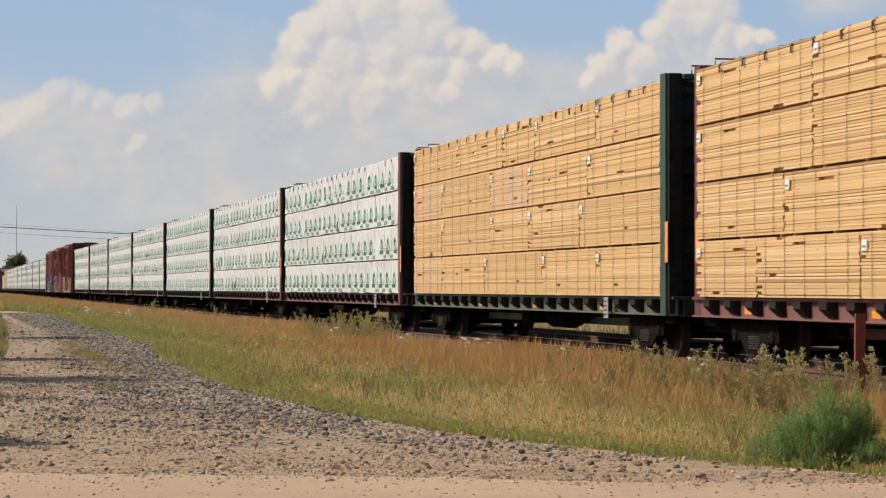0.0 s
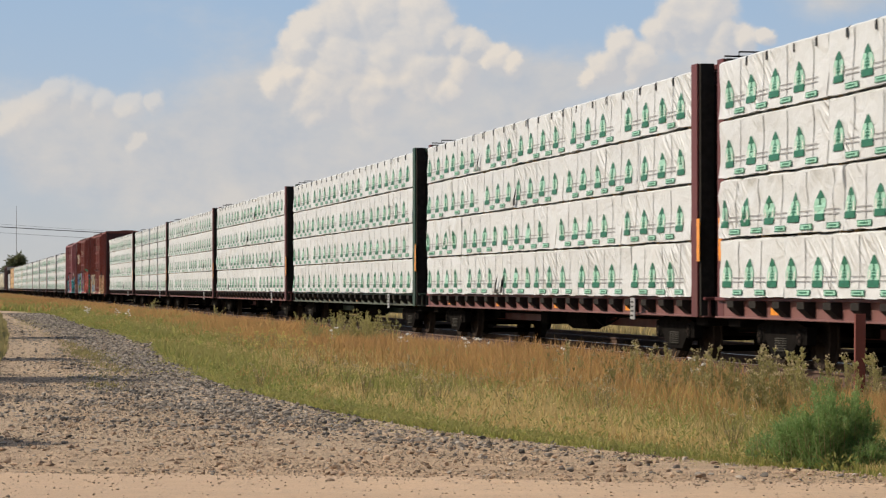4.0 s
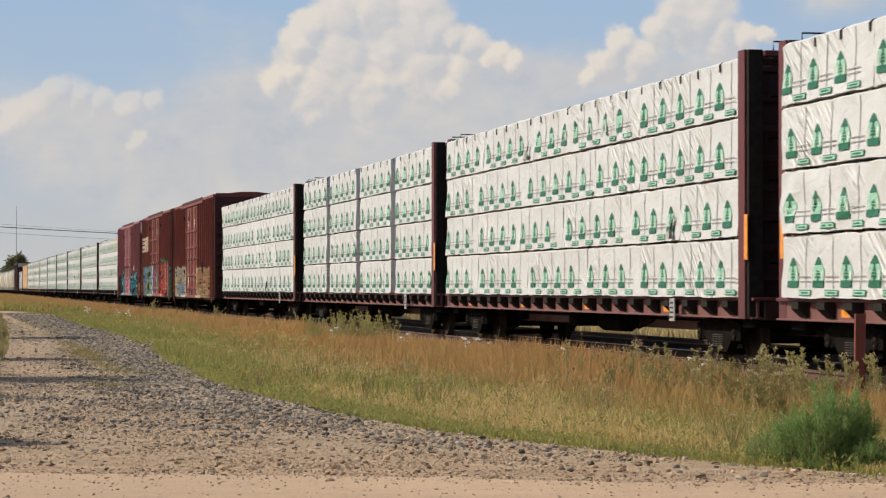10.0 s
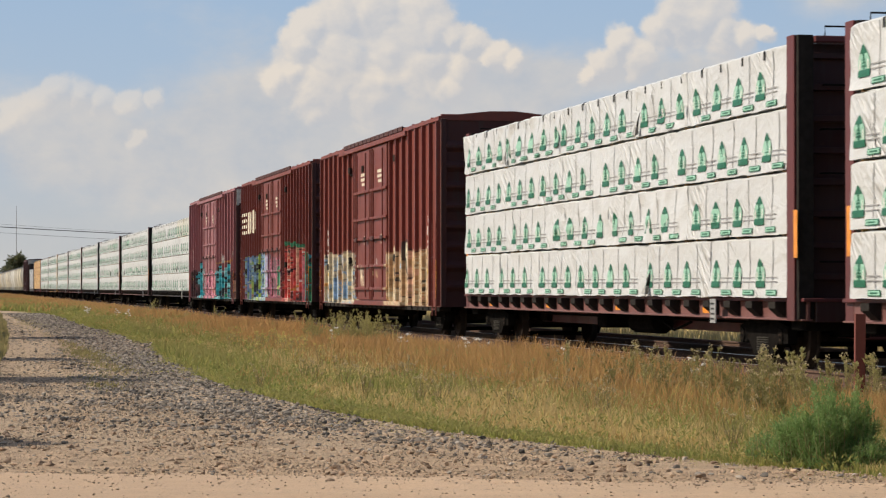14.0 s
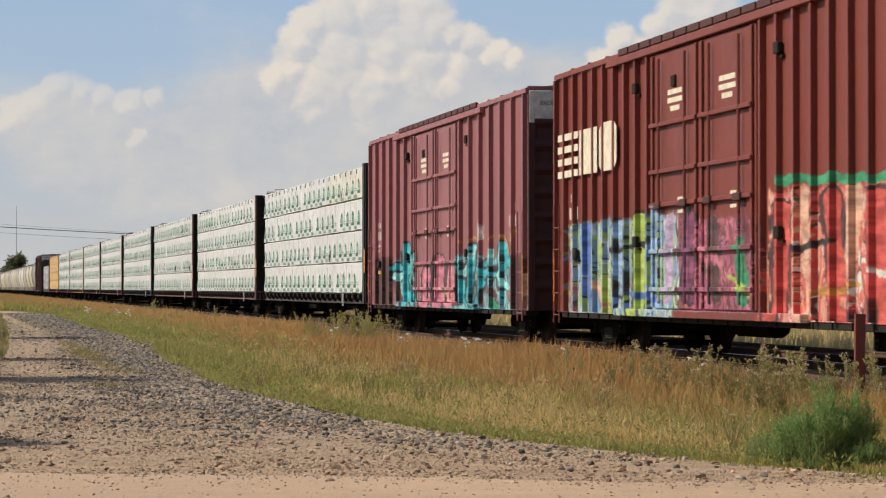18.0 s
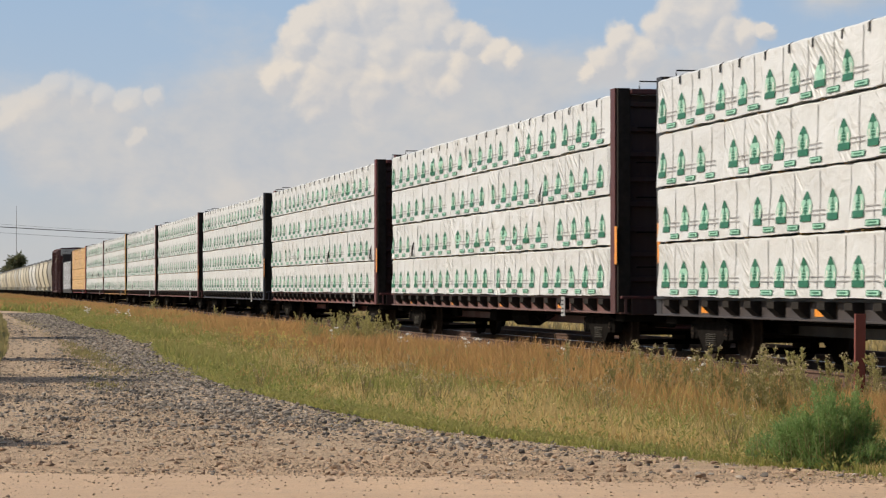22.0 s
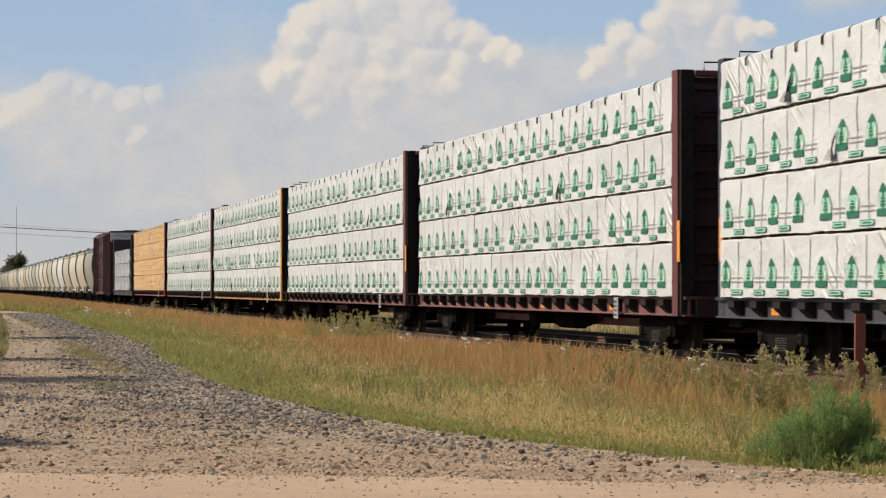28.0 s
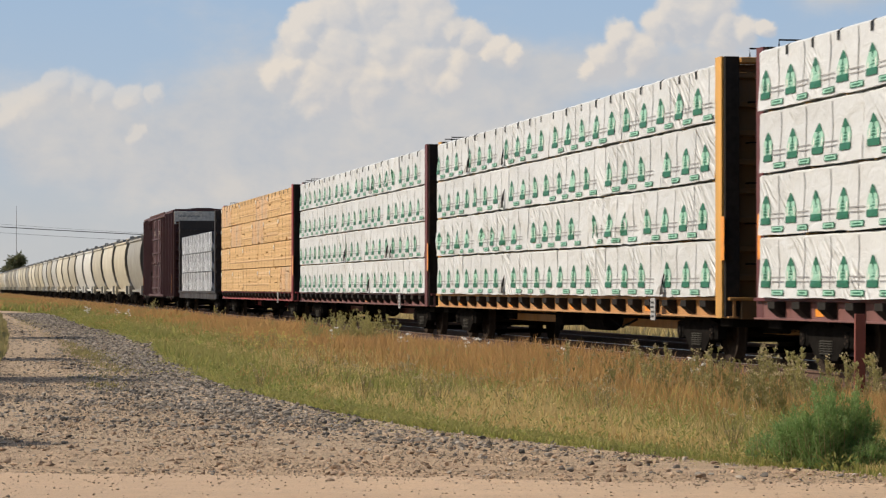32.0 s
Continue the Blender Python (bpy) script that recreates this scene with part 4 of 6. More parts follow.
            for ya, yb, za, zb in ((-0.24, -0.02, 2.70, 2.84), (0.06, 0.24, 2.70, 2.84), (-0.34, -0.20, 2.38, 2.60), (-0.10, 0.04, 2.38, 2.60), (0.14, 0.30, 2.38, 2.60), (-0.30, 0.20, 2.20, 2.27), (-0.30, 0.12, 2.08, 2.14)):
                g.box(w + 0.002, w + 0.006, ya, yb, za, zb)
            part("stencil", g.mesh("stencil", M_STENCIL), car, (0, e * (BOX - 1.35), 0), "unreadable stencilled markings", 0 if s > 0 else math.pi)
            g = Geo().box(w + 0.002, w + 0.012, -0.22, 0.22, 1.50, 1.58)
            part("data_plate", g.mesh("data_plate", M_YELLOWPLATE), car, (0, e * (BOX - 1.4), 0), "small yellow data plate", 0 if s > 0 else math.pi)
    for e in (-1, 1):
        g = Geo()
        g.box(-w, w, -0.01, 0.004, z0, top - 0.12)
        # end face, corrugations and posts have shade put into their colour
        end = part("car_end", g.mesh("car_end", M_SHADE_MAROON), car, (0, e * BOX, 0), turn=0 if e > 0 else math.pi)
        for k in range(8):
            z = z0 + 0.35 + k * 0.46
            part("corrugation", Geo().prism([(0.0, z), (0.09, z + 0.10), (0.09, z + 0.16), (0.0, z + 0.26)], -w + 0.12, w - 0.12, axis=0).mesh("corrugation", M_SHADE_MAROON), end)
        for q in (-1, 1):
            part("end_post", Geo().box(*sorted((q * (w - 0.14), q * w)), 0, 0.06, z0, top - 0.12, 0.01).mesh("end_post", M_SHADE_MAROON), end)
        g = Geo()
        for q in (-1.2, -0.78):
            g.tube([(q, 0.16, z0 + 0.1), (q, 0.16, top - 0.3)], 0.014, 6)
        for k in range(10):
            g.tube([(-1.2, 0.16, z0 + 0.28 + k * 0.39), (-0.78, 0.16, z0 + 0.28 + k * 0.39)], 0.011, 6)
        part("end_ladder", g.mesh("end_ladder", plainmat), car, (0, e * BOX, 0), turn=0 if e > 0 else math.pi)
        if pale_end:
            g = Geo().box(-w + 0.02, w - 0.02, 0.0, 0.07, top - 0.75, top - 0.12, 0.01)
            panel = part("end_panel", g.mesh("end_panel", plain("pale_grey_panel", (0.70, 0.66, 0.60))), car, (0, e * BOX, 0), "pale grey end panel with dark lettering", 0 if e > 0 else math.pi)
            cv = bpy.data.curves.new("lettering", "FONT")
            cv.body, cv.size, cv.align_x, cv.extrude = "EXCESS HEIGHT CAR", 0.115, "LEFT", 0.003
            cv.materials.append(M_INK)
            word = new("lettering", cv)
            word.parent = panel
            word.matrix_basis = pose(1.25, 0.074, top - 0.40, 90, 0, 180)
        coupler(car, e * (BOX + 0.55), e)
        truck(car, e * (BOX - 2.3))
    g = Geo()
    g.box(-0.35, 0.35, -BOX - 0.6, BOX + 0.6, 0.62, 0.98, 0.01)
    g.tube([(-0.7, -1.2, 0.6), (-0.7, 0.6, 0.6)], 0.2, 10)
    part("center_sill", g.mesh("center_sill", M_BLACK), car)
    if emblem:
        g = Geo()
        # three bars and three plain cream blocks
        y, z = BOX - 0.35, 3.15
        for k in range(4):
            g.box(-w - 0.068, -w - 0.063, y - 1.55, y, z + k * 0.225, z + 0.125 + k * 0.225)
        g.prism([(y - 1.65, z), (y - 2.95, z), (y - 2.95, z + 0.80), (y - 1.65, z + 0.80)], -w - 0.068, -w - 0.063, axis=0)
        g.prism([(y - 3.1, z + 0.10), (y - 3.3, z), (y - 4.1, z), (y - 4.3, z + 0.15), (y - 4.3, z + 0.72), (y - 4.1, z + 0.84), (y - 3.3, z + 0.84), (y - 3.1, z + 0.72)], -w - 0.068, -w - 0.063, axis=0)
        part("emblem", g.mesh("emblem", M_CREAM), car, label="cream emblem of bars and plain shapes")
    return car


def tarp_flatcar(label, colour):
    """A short bulkhead flatcar with a low load under silver-grey covers."""
    car = thing("bulkhead_flatcar", label, "freight car", "cars of the freight train")
    half = 9.0
    g = Geo().box(-1.36, 1.36, -half, half, 0.90, 1.0, 0.01)
    g.box(-0.3, 0.3, -half, half, 0.55, 0.9)
    for s in (-1, 1):
        g.box(*sorted((s * 1.2, s * 1.3)), -half, half, 0.65, 0.9)
    part("deck", g.mesh("flatcar_deck", M_PAINT), car).color = (*colour, 1)
    for e in (-1, 1):
        g = Geo().box(-1.35, 1.35, -0.15, 0.15, 1.0, 4.45, 0.02)
        bh = part("bulkhead", g.mesh("flatcar_bulkhead", M_PAINT), car, (0, e * (half - 0.3), 0))
        bh.color = (*colour, 1)
        for k in range(6):
            part("rib", shared("flat_rib", lambda: Geo().box(-1.3, 1.3, -0.22, 0.22, 0, 0.12, 0.01).mesh("rib", M_PAINT)), bh, (0, 0, 1.2 + k * 0.55)).color = (*colour, 1)
        truck(car, e * (half - 2.0))
        coupler(car, e * half, e)
    g = Geo()
    for i in range(4):
        y = -7.3 + i * 3.65
        g2 = wrapped_mesh(3.5, 500 + i)
        for s in (-1, 1):
            for t in range(3):
                me = shared(("sil", i, t), lambda: silver_copy(g2))
                part("covered_package", me, car, (s * 0.72, y + 1.8, 1.0 + t * 0.87), "package under crumpled silver-grey cover")
    return car


def silver_copy(me):
    c = me.copy()
    c.materials.clear()
    c.materials.append(M_SILVER)
    return c


def hopper(label, colour):
    """A covered hopper with bulging sides, sloped ends and a roof walk."""
    car = thing("covered_hopper", label, "freight car", "cars of the freight train")

    def body():
        g = Geo()
        half = [(1.05, 0.95), (1.16, 1.15), (1.26, 1.45), (1.42, 1.95), (1.53, 2.55), (1.55, 3.0), (1.50, 3.5), (1.38, 3.92), (1.46, 3.96), (1.44, 4.06), (0.6, 4.26), (0.0, 4.32)]
        ring = half + [(-x, z) for x, z in half[-2::-1]]
        n = len(ring)
        v = []
        for y, lift in ((-5.4, 0.45), (-5.2, 0.2), (-4.7, 0.0), (0, 0), (4.7, 0), (5.2, 0.2), (5.4, 0.45)):
            v += [(x, y, max(z, 0.95 + lift) if z < 3.6 else z) for x, z in ring]
        f = [(j * n + i, j * n + (i + 1) % n, (j + 1) * n + (i + 1) % n, (j + 1) * n + i) for j in range(6) for i in range(n)]
        g.add(v, f + [tuple(range(n)), tuple(range(6 * n, 7 * n))[::-1]])
        me = g.mesh("hopper_body", M_PAINT, True)
        me.set_sharp_from_angle(angle=radians(38))
        return me

    def bay():
        g = Geo()
        v = [(x, y, 0.96) for x, y in ((-1.0, -2.1), (1.0, -2.1), (1.0, 2.1), (-1.0, 2.1))] + [(x, y, 0.35) for x, y in ((-0.45, -0.5), (0.45, -0.5), (0.45, 0.5), (-0.45, 0.5))]
        g.add(v, [(0, 1, 5, 4), (1, 2, 6, 5), (2, 3, 7, 6), (3, 0, 4, 7), (4, 5, 6, 7)])
        return g.mesh("hopper_bay", M_PAINT)

    def frame_():
        g = Geo()
        for s in (-1, 1):
            g.box(*sorted((s * 1.12, s * 1.28)), -5.3, 5.3, 0.88, 1.02, 0.01)
            for e in (-1, 1):
                g.box(*sorted((s * 1.2, s * 1.47)), *sorted((e * 4.7, e * 5.5)), 0.72, 1.25, 0.01)
        g.box(-0.3, 0.3, -6.4, 6.4, 0.6, 0.9)
        return g.mesh("hopper_frame", M_PAINT)

    def walkway():
        g = Geo()
        g.box(-0.75, -0.35, -5.9, 5.9, 4.37, 4.41)
        g.box(0.35, 0.75, -5.9, 5.9, 4.37, 4.41)
        for s in (-1, 1):
            for e in (-1, 1):
                g.box(*sorted((s * 1.1, s * 1.22)), *sorted((e * 5.7, e * 5.8)), 0.9, 4.38)
        for y in np.arange(-5, 5.1, 2.5):
            g.box(-0.28, 0.28, y - 0.45, y + 0.45, 4.25, 4.50, 0.05)
            g.box(-0.78, 0.78, y - 0.9, y - 0.82, 4.15, 4.40)
        return g.mesh("roof_walk", M_SEAM)
    for nm, key, mk in (("body", "hb", body), ("frame", "hf", frame_)):
        part(nm, shared(key, mk), car).color = (*colour, 1)
    for y in (-2.3, 2.3):
        part("hopper_bay", shared("bay", bay), car, (0, y, 0)).color = (*colour, 1)
    part("roof_walk", shared("rw", walkway), car)

    def sheet():
        o = [(1.0, 0.95), (1.22, 1.45), (1.50, 2.5), (1.52, 3.0), (1.40, 3.9), (0.6, 4.2)]
        return Geo().prism(o + [(-x, z) for x, z in o[::-1]], -0.03, 0.03).mesh("end_sheet", M_PAINT)
    for e in (-1, 1):
        # body colour at 0.3 paints in soot and the shade between cars
        part("end_sheet", shared("hes", sheet), car, (0, e * 5.46, 0), "dark end sheet with soot and shade in its colour").color = (*(v * 0.3 for v in colour), 1)
    for e in (-1, 1):
        truck(car, e * 5.0, False)
        coupler(car, e * 6.1, e)
    return car


# ---- the train: distances of the leading ends ahead of the camera at the clip's start ----
UNIT = 54.4
MAROON, DEEP, GREEN = (0.125, 0.024, 0.026), (0.080, 0.019, 0.021), (0.015, 0.060, 0.038)
OCHRE_POST = (0.70, 0.37, 0.085)
YELLOW, DARK, RED = (0.46, 0.225, 0.055), (0.010, 0.014, 0.021), (0.30, 0.025, 0.035)
WRAPPED = "flatcar carrying four tiers of white-wrapped lumber"
NAVY = (0.016, 0.028, 0.050)
cars = []


def lead(u, half):
    """Centre of a car whose leading end lies at u on the train's scale."""
    return UNIT * u - 2.13 + half


def add_car(car, y):
    car.location = (0, y, 0)
    cars.append((car, y))


def build_train():
    flats = [(0.327, "maroon", MAROON, "bare"), (0.7805, "dark green", GREEN, "bare"), (1.2384, "maroon", MAROON, "wrap"), (1.6815, "maroon", MAROON, "wrap"),
             (2.1335, "dark green", GREEN, "wrap"), (2.591, "maroon", MAROON, "wrap"), (3.044, "maroon", MAROON, "wrap"), (3.4936, "maroon", MAROON, "gaps"),
             (3.956, "maroon", MAROON, "wrap"), (5.608, "blue-black", DARK, "wrap"), (6.080, "maroon", DEEP, "wrap"), (6.548, "maroon", MAROON, "wrap"), (7.011, "dark blue", NAVY, "wrap"),
             (7.475, "maroon", MAROON, "wrap"), (7.932, "maroon", MAROON, "wrap"), (8.387, "yellow", YELLOW, "wrap"), (8.832, "maroon", MAROON, "wrap"), (9.287, "red", RED, "bare")]
    for i, (u, word, col, load) in enumerate(flats):
        lab = (word + " centerbeam flatcar carrying tiers of bare sawn lumber") if load == "bare" else (word + " centerbeam " + WRAPPED)
        if load == "gaps":
            lab += " with gaps"
        add_car(centerbeam(lab, col, "bare" if load == "bare" else "wrap", 11 + i, load == "gaps", word_stain=word == "blue-black"), lead(u, HALF + 0.48))
    red = (0.205, 0.041, 0.027)
    rose = (0.31, 0.118, 0.128)
    teal_letters = (
        [(1.05, 1.5, 1.05, 0.78, 0.2, "PINK"), (-0.59, 1.72, -0.58, 0.79, 0.2, "PINK"), (-2, 1.53, -2.06, 0.8, 0.19, "ROSY"), (-0.02, 1.84, -0.18, 1.44, 0.09, "DUSK"), (-1.47, 1.65, -1.36, 1.37, 0.08, "DUSK"), (0.45, 1.21, 0.34, 0.92, 0.07, "INK"), (-1.03, 1.1, -1.68, 0.99, 0.06, "PEACH"), (5.9, 1.64, 4.83, 1.63, 0.14, "TEAL"), (5.84, 1.41, 4.83, 1.39, 0.12, "LIGHT"), (5.6, 1.22, 5.09, 0.84, 0.15, "DUSK"), (4.83, 2.03, 4.58, 1.69, 0.08, "INK"), (3.91, 2.17, 3.73, 0.72, 0.11, "TEAL"), (2.7, 1.91, 3.27, 1.15, 0.1, "LIGHT"), (3.59, 1.4, 2.54, 0.76, 0.09, "TEAL")] +
        [(4.36, 1.53, 4.36, 0.78, 0.06, "INK"), (-2.93, 1.58, -3.17, 0.89, 0.11, "TEAL"), (-3.23, 1.47, -4.15, 1.7, 0.1, "LIGHT"), (-4.3, 2, -3.68, 0.94, 0.1, "TEAL"), (-4.38, 2.03, -4.23, 1.77, 0.06, "LIGHT"), (-3.13, 1.63, -4.11, 1.93, 0.04, "INK"), (-5.55, 1.63, -4.71, 0.85, 0.1, "TEAL"), (-6.15, 1.92, -6.03, 1.45, 0.08, "LIGHT"), (-5.05, 1.45, -6.49, 1.47, 0.09, "TEAL"), (-4.3, 1.21, -5.04, 0.9, 0.06, "INK"), (-7.1, 1.95, -7.06, 1.2, 0.1, "LIGHT"), (-7.38, 1.97, -7.81, 1.65, 0.09, "TEAL"), (-7.78, 1.63, -7.16, 1.51, 0.07, "TEAL"), (-6.83, 1.42, -7.78, 1.15, 0.08, "LIGHT")] +
        [(-5.94, 1.59, -6.49, 1.53, 0.05, "INK"), (-5.85, 1.13, -6.49, 0.98, 0.1, "DUSK"), (-6.49, 0.76, -6.56, 0.54, 0.11, "TEAL"), (-6.15, 0.85, -6.76, 0.77, 0.06, "GRASS"), (5.84, 0.58, -5.5, 0.68, 0.06, "TEAL"), (-2.87, 2.35, -2.95, 2.14, 0.03, "AMBER"), (-3.83, 2.12, -4.4, 2.24, 0.02, "AMBER"), (-4.4, 2.24, -4.9, 2.04, 0.02, "AMBER"), (-5.94, 2.07, -6.39, 2.22, 0.02, "AMBER"), (-6.83, 2.12, -7.3, 2.21, 0.02, "AMBER"), (-7.3, 2.21, -7.87, 1.84, 0.02, "AMBER"), (-8.28, 1.81, -8.56, 2.26, 0.02, "AMBER"), (-9.69, 1.86, -9.75, 1.46, 0.04, "FLAME"), (-9.6, 1.4, -9.66, 0.7, 0.05, "PEACH")] +
        [(-5.05, 2.57, -5.14, 2.16, 0.04, "CHALK")])
    bright_letters = (
        [(8.42, 1.56, 8.15, 0.75, 0.1, "PINK"), (7.15, 2.22, 7.02, 0.82, 0.11, "BLUE"), (6.19, 1.9, 5.81, 0.64, 0.11, "LIME"), (4.95, 2.24, 4.83, 1.06, 0.12, "SKY"), (3.53, 2.3, 3.77, 0.7, 0.14, "LIME"), (2.51, 2.4, 2.52, 0.84, 0.1, "SKY"), (1.64, 2.23, 1.86, 0.96, 0.09, "LILAC"), (5.57, 1.78, 3.08, 1.86, 0.08, "INK"), (6.83, 1.3, 5.94, 0.82, 0.07, "PEACH"), (4.24, 1.06, 2.41, 0.98, 0.09, "BLUE"), (0.48, 2.26, 0.69, 1.01, 0.12, "PLUM"), (-0.63, 2.14, -0.83, 0.97, 0.11, "DUSK"), (0.22, 1.83, -1.03, 1.49, 0.06, "PINK"), (-1.98, 1.8, -2.17, 0.95, 0.1, "GRASS")] +
        [(-1.41, 1.28, -2.45, 1.02, 0.06, "LIME"), (-3.71, 2.63, -8.19, 2.47, 0.11, "GRASS"), (-3.8, 2.23, -3.62, 0.77, 0.14, "RED"), (-4.74, 2.45, -4.91, 0.76, 0.08, "PEACH"), (-5.77, 2.31, -6.29, 0.59, 0.14, "RED"), (-6.76, 2.38, -6.37, 0.89, 0.08, "PEACH"), (-7.52, 2.27, -7.67, 0.69, 0.13, "RED"), (-8.11, 2.13, -8.03, 0.72, 0.07, "ROSY"), (-4.23, 1.67, -5.89, 1.75, 0.07, "INK"), (-5.07, 1.08, -6.68, 1.17, 0.06, "AMBER"), (-7.07, 1.45, -8.04, 1.26, 0.06, "CHALK"), (-8.72, 2.24, -8.76, 1.71, 0.08, "GRASS"), (-8.69, 1.53, -8.47, 0.7, 0.09, "TEAL"), (-9.63, 1.92, -9.59, 0.69, 0.06, "GRASS")])
    cream_letters = (
        [(8.28, 2.02, 8.46, 1.09, 0.09, "CREAM"), (7.58, 2.08, 7.47, 0.8, 0.07, "CREAM"), (6.73, 2.06, 7.01, 1.52, 0.07, "CREAM"), (6.18, 2.17, 5.8, 1.71, 0.08, "CREAM"), (6.84, 1.38, 6.68, 0.85, 0.07, "SKY"), (5.8, 1.51, 5.49, 1.1, 0.08, "TAN"), (5.22, 2.08, 5.02, 1.64, 0.07, "CREAM"), (4.63, 2.13, 4.46, 1.5, 0.09, "CREAM"), (4.77, 1.17, 4.62, 0.82, 0.09, "SKY"), (3.87, 2.02, 3.72, 1.36, 0.09, "CREAM"), (3.1, 1.94, 3.2, 1.42, 0.07, "CREAM"), (3.97, 1.17, 3.01, 1.1, 0.1, "CREAM"), (8.28, 0.99, 7.7, 0.8, 0.07, "SKY"), (8.52, 1.23, 8.4, 1.11, 0.05, "AMBER")] +
        [(7.23, 1.87, 7.12, 1.52, 0.04, "INK"), (5.67, 1.78, 5.54, 1.61, 0.05, "INK"), (3.48, 1.68, 3.34, 1.17, 0.03, "INK"), (8.79, 0.76, 2.6, 0.81, 0.06, "CREAM"), (1.96, 1.73, 1.66, 1.38, 0.04, "CREAM"), (-0.81, 1.92, -0.85, 1.77, 0.03, "CHALK"), (-0.77, 1.57, -0.96, 1.42, 0.04, "TAN"), (-2.81, 1.16, -3.49, 2.16, 0.09, "TAN"), (-3.49, 2.11, -3.81, 0.92, 0.09, "CREAM"), (-3.81, 1.22, -4.92, 1.42, 0.1, "TAN"), (-4.27, 1.64, -4.61, 1.84, 0.06, "SKY"), (-5.22, 2.19, -5.52, 1.57, 0.11, "CREAM"), (-5.69, 1.97, -5.78, 1.11, 0.09, "PEACH"), (-2.77, 1, -3.78, 0.91, 0.08, "CREAM")] +
        [(-4.74, 1.84, -5.07, 1.01, 0.07, "TAN"), (-3.94, 1.32, -4.42, 1.37, 0.03, "INK"), (-3.29, 1.65, -3.48, 1.22, 0.03, "INK"), (-5.28, 1.37, -5.92, 1.41, 0.04, "DUSK"), (-6, 1.81, -6.27, 1.11, 0.08, "TAN"), (-5.19, 1.01, -6.34, 0.94, 0.06, "PEACH")])
    m1 = spray_material("boxcar_sprayed_cream", red, [(8.9, 2.6, 0.72, 2.12, ("TAN", "CREAM", "SKY", "CREAM", "DUSK")), (1.9, 1.1, 1.2, 1.75, ("BODY", "CREAM", "BODY", "TAN", "BODY")), (-2.4, -8.2, 0.72, 2.08, ("TAN", "CREAM", "TAN", "PEACH", "DUSK"))], cream_letters, 1.9, 3.0, 0.7)
    m2 = spray_material("boxcar_sprayed_bright", red, [(8.7, 1.3, 0.62, 2.32, ("BLUE", "LIME", "SKY", "CHALK", "PLUM")), (1.2, -2.6, 0.8, 2.2, ("PLUM", "BODY", "PINK", "DUSK", "GRASS")), (-3.1, -8.4, 0.55, 2.5, ("RED", "PEACH", "RED", "CHALK", "DUSK")), (-8.45, -9.7, 0.6, 2.2, ("GRASS", "BODY", "TEAL", "AMBER", "INK"))], bright_letters, 2.7, 9.0, 0.6)
    m3 = spray_material("boxcar_sprayed_teal", rose, [(8.9, 6.2, 0.72, 1.95, ("DUSK",) * 5), (-8.1, -9.5, 0.72, 1.8, ("DUSK",) * 5), (5.9, 2.4, 0.58, 1.85, ("TEAL", "BODY", "LIGHT", "DUSK", "TEAL")), (2.1, -2.6, 0.7, 1.75, ("PINK", "BODY", "ROSY", "DUSK", "PEACH")), (-2.7, -8.0, 0.58, 1.85, ("TEAL", "LIGHT", "BODY", "TEAL", "INK"))], teal_letters, 2.1, 17.0)
    p1, p3 = painted("boxcar_red_paint", red), painted("boxcar_rose_paint", rose)
    add_car(boxcar("tall red-brown boxcar with cream spray-painted lettering shapes", m1, p1, 0.86, 5.16, 1), lead(4.424, BOX))
    add_car(boxcar("tall red-brown boxcar with cream emblem and bright graffiti", m2, p1, 0.72, 5.16, 2, emblem=True), lead(4.822, BOX))
    add_car(boxcar("tall faded rose boxcar with teal and pink graffiti", m3, p3, 1.08, 5.12, 3, pale_end=True), lead(5.222, BOX))
    add_car(tarp_flatcar("dark bulkhead flatcar with low silver-covered load", (0.014, 0.009, 0.010)), lead(9.762, 9.0))
    p4 = painted("boxcar_dark_paint", (0.075, 0.022, 0.025))
    add_car(boxcar("dark maroon boxcar with pale grey end panel", p4, p4, 0.9, 5.08, 4, pale_end=True), lead(10.120, BOX))
    tones = [(0.52, 0.47, 0.36), (0.62, 0.57, 0.46), (0.30, 0.285, 0.25), (0.64, 0.63, 0.59)]
    words = ["cream", "pale cream", "grey", "off-white"]
    rnd = random.Random(5)
    for i in range(32):
        k = rnd.randrange(4)
        f = rnd.uniform(0.72, 1.04)
        add_car(hopper("dusty " + words[k] + " covered hopper with curved sides", tuple(v * f for v in tones[k])), lead(10.515 + i * 0.246, 6.3))


def travel(t):
    q = t / 16 - 1
    return UNIT * (0.24194 * t + 0.10857 * (q * q - 1) - 0.03946 * (q ** 3 + 1) - 0.05351 * (q ** 4 - 1))


def spin(t):
    return math.degrees(travel(t) / 0.457) % 360


def motions():
    ticks = [k / 30 for k in range(961)]
    for car, y in cars[:21]:
        for ob in car.children_recursive:
            if ob.name.startswith("wheelset"):
                at = ob.location.copy()
                walk(ob, [(t, pose(*at, spin(t), 0, 0)) for t in ticks])
    times = np.linspace(0, 32, 17)
    for car, y in cars:
        walk(car, [(t, pose(0, y - travel(t), 0)) for t in times])
    if backdrop:
        walk(backdrop[0], [(0, BACK_POSE), (32, Matrix.Translation((0, 0, 15)) @ BACK_POSE)])


BACK_POSE = pose(*EYE, 0, 0, -YAW)
backdrop = []
build_ground()
build_track(0, 0.0, "worn steel rails on timber sleepers in dark ballast")
build_track(4.0, -0.06, "second track of rusty rails behind the train")
build_train()


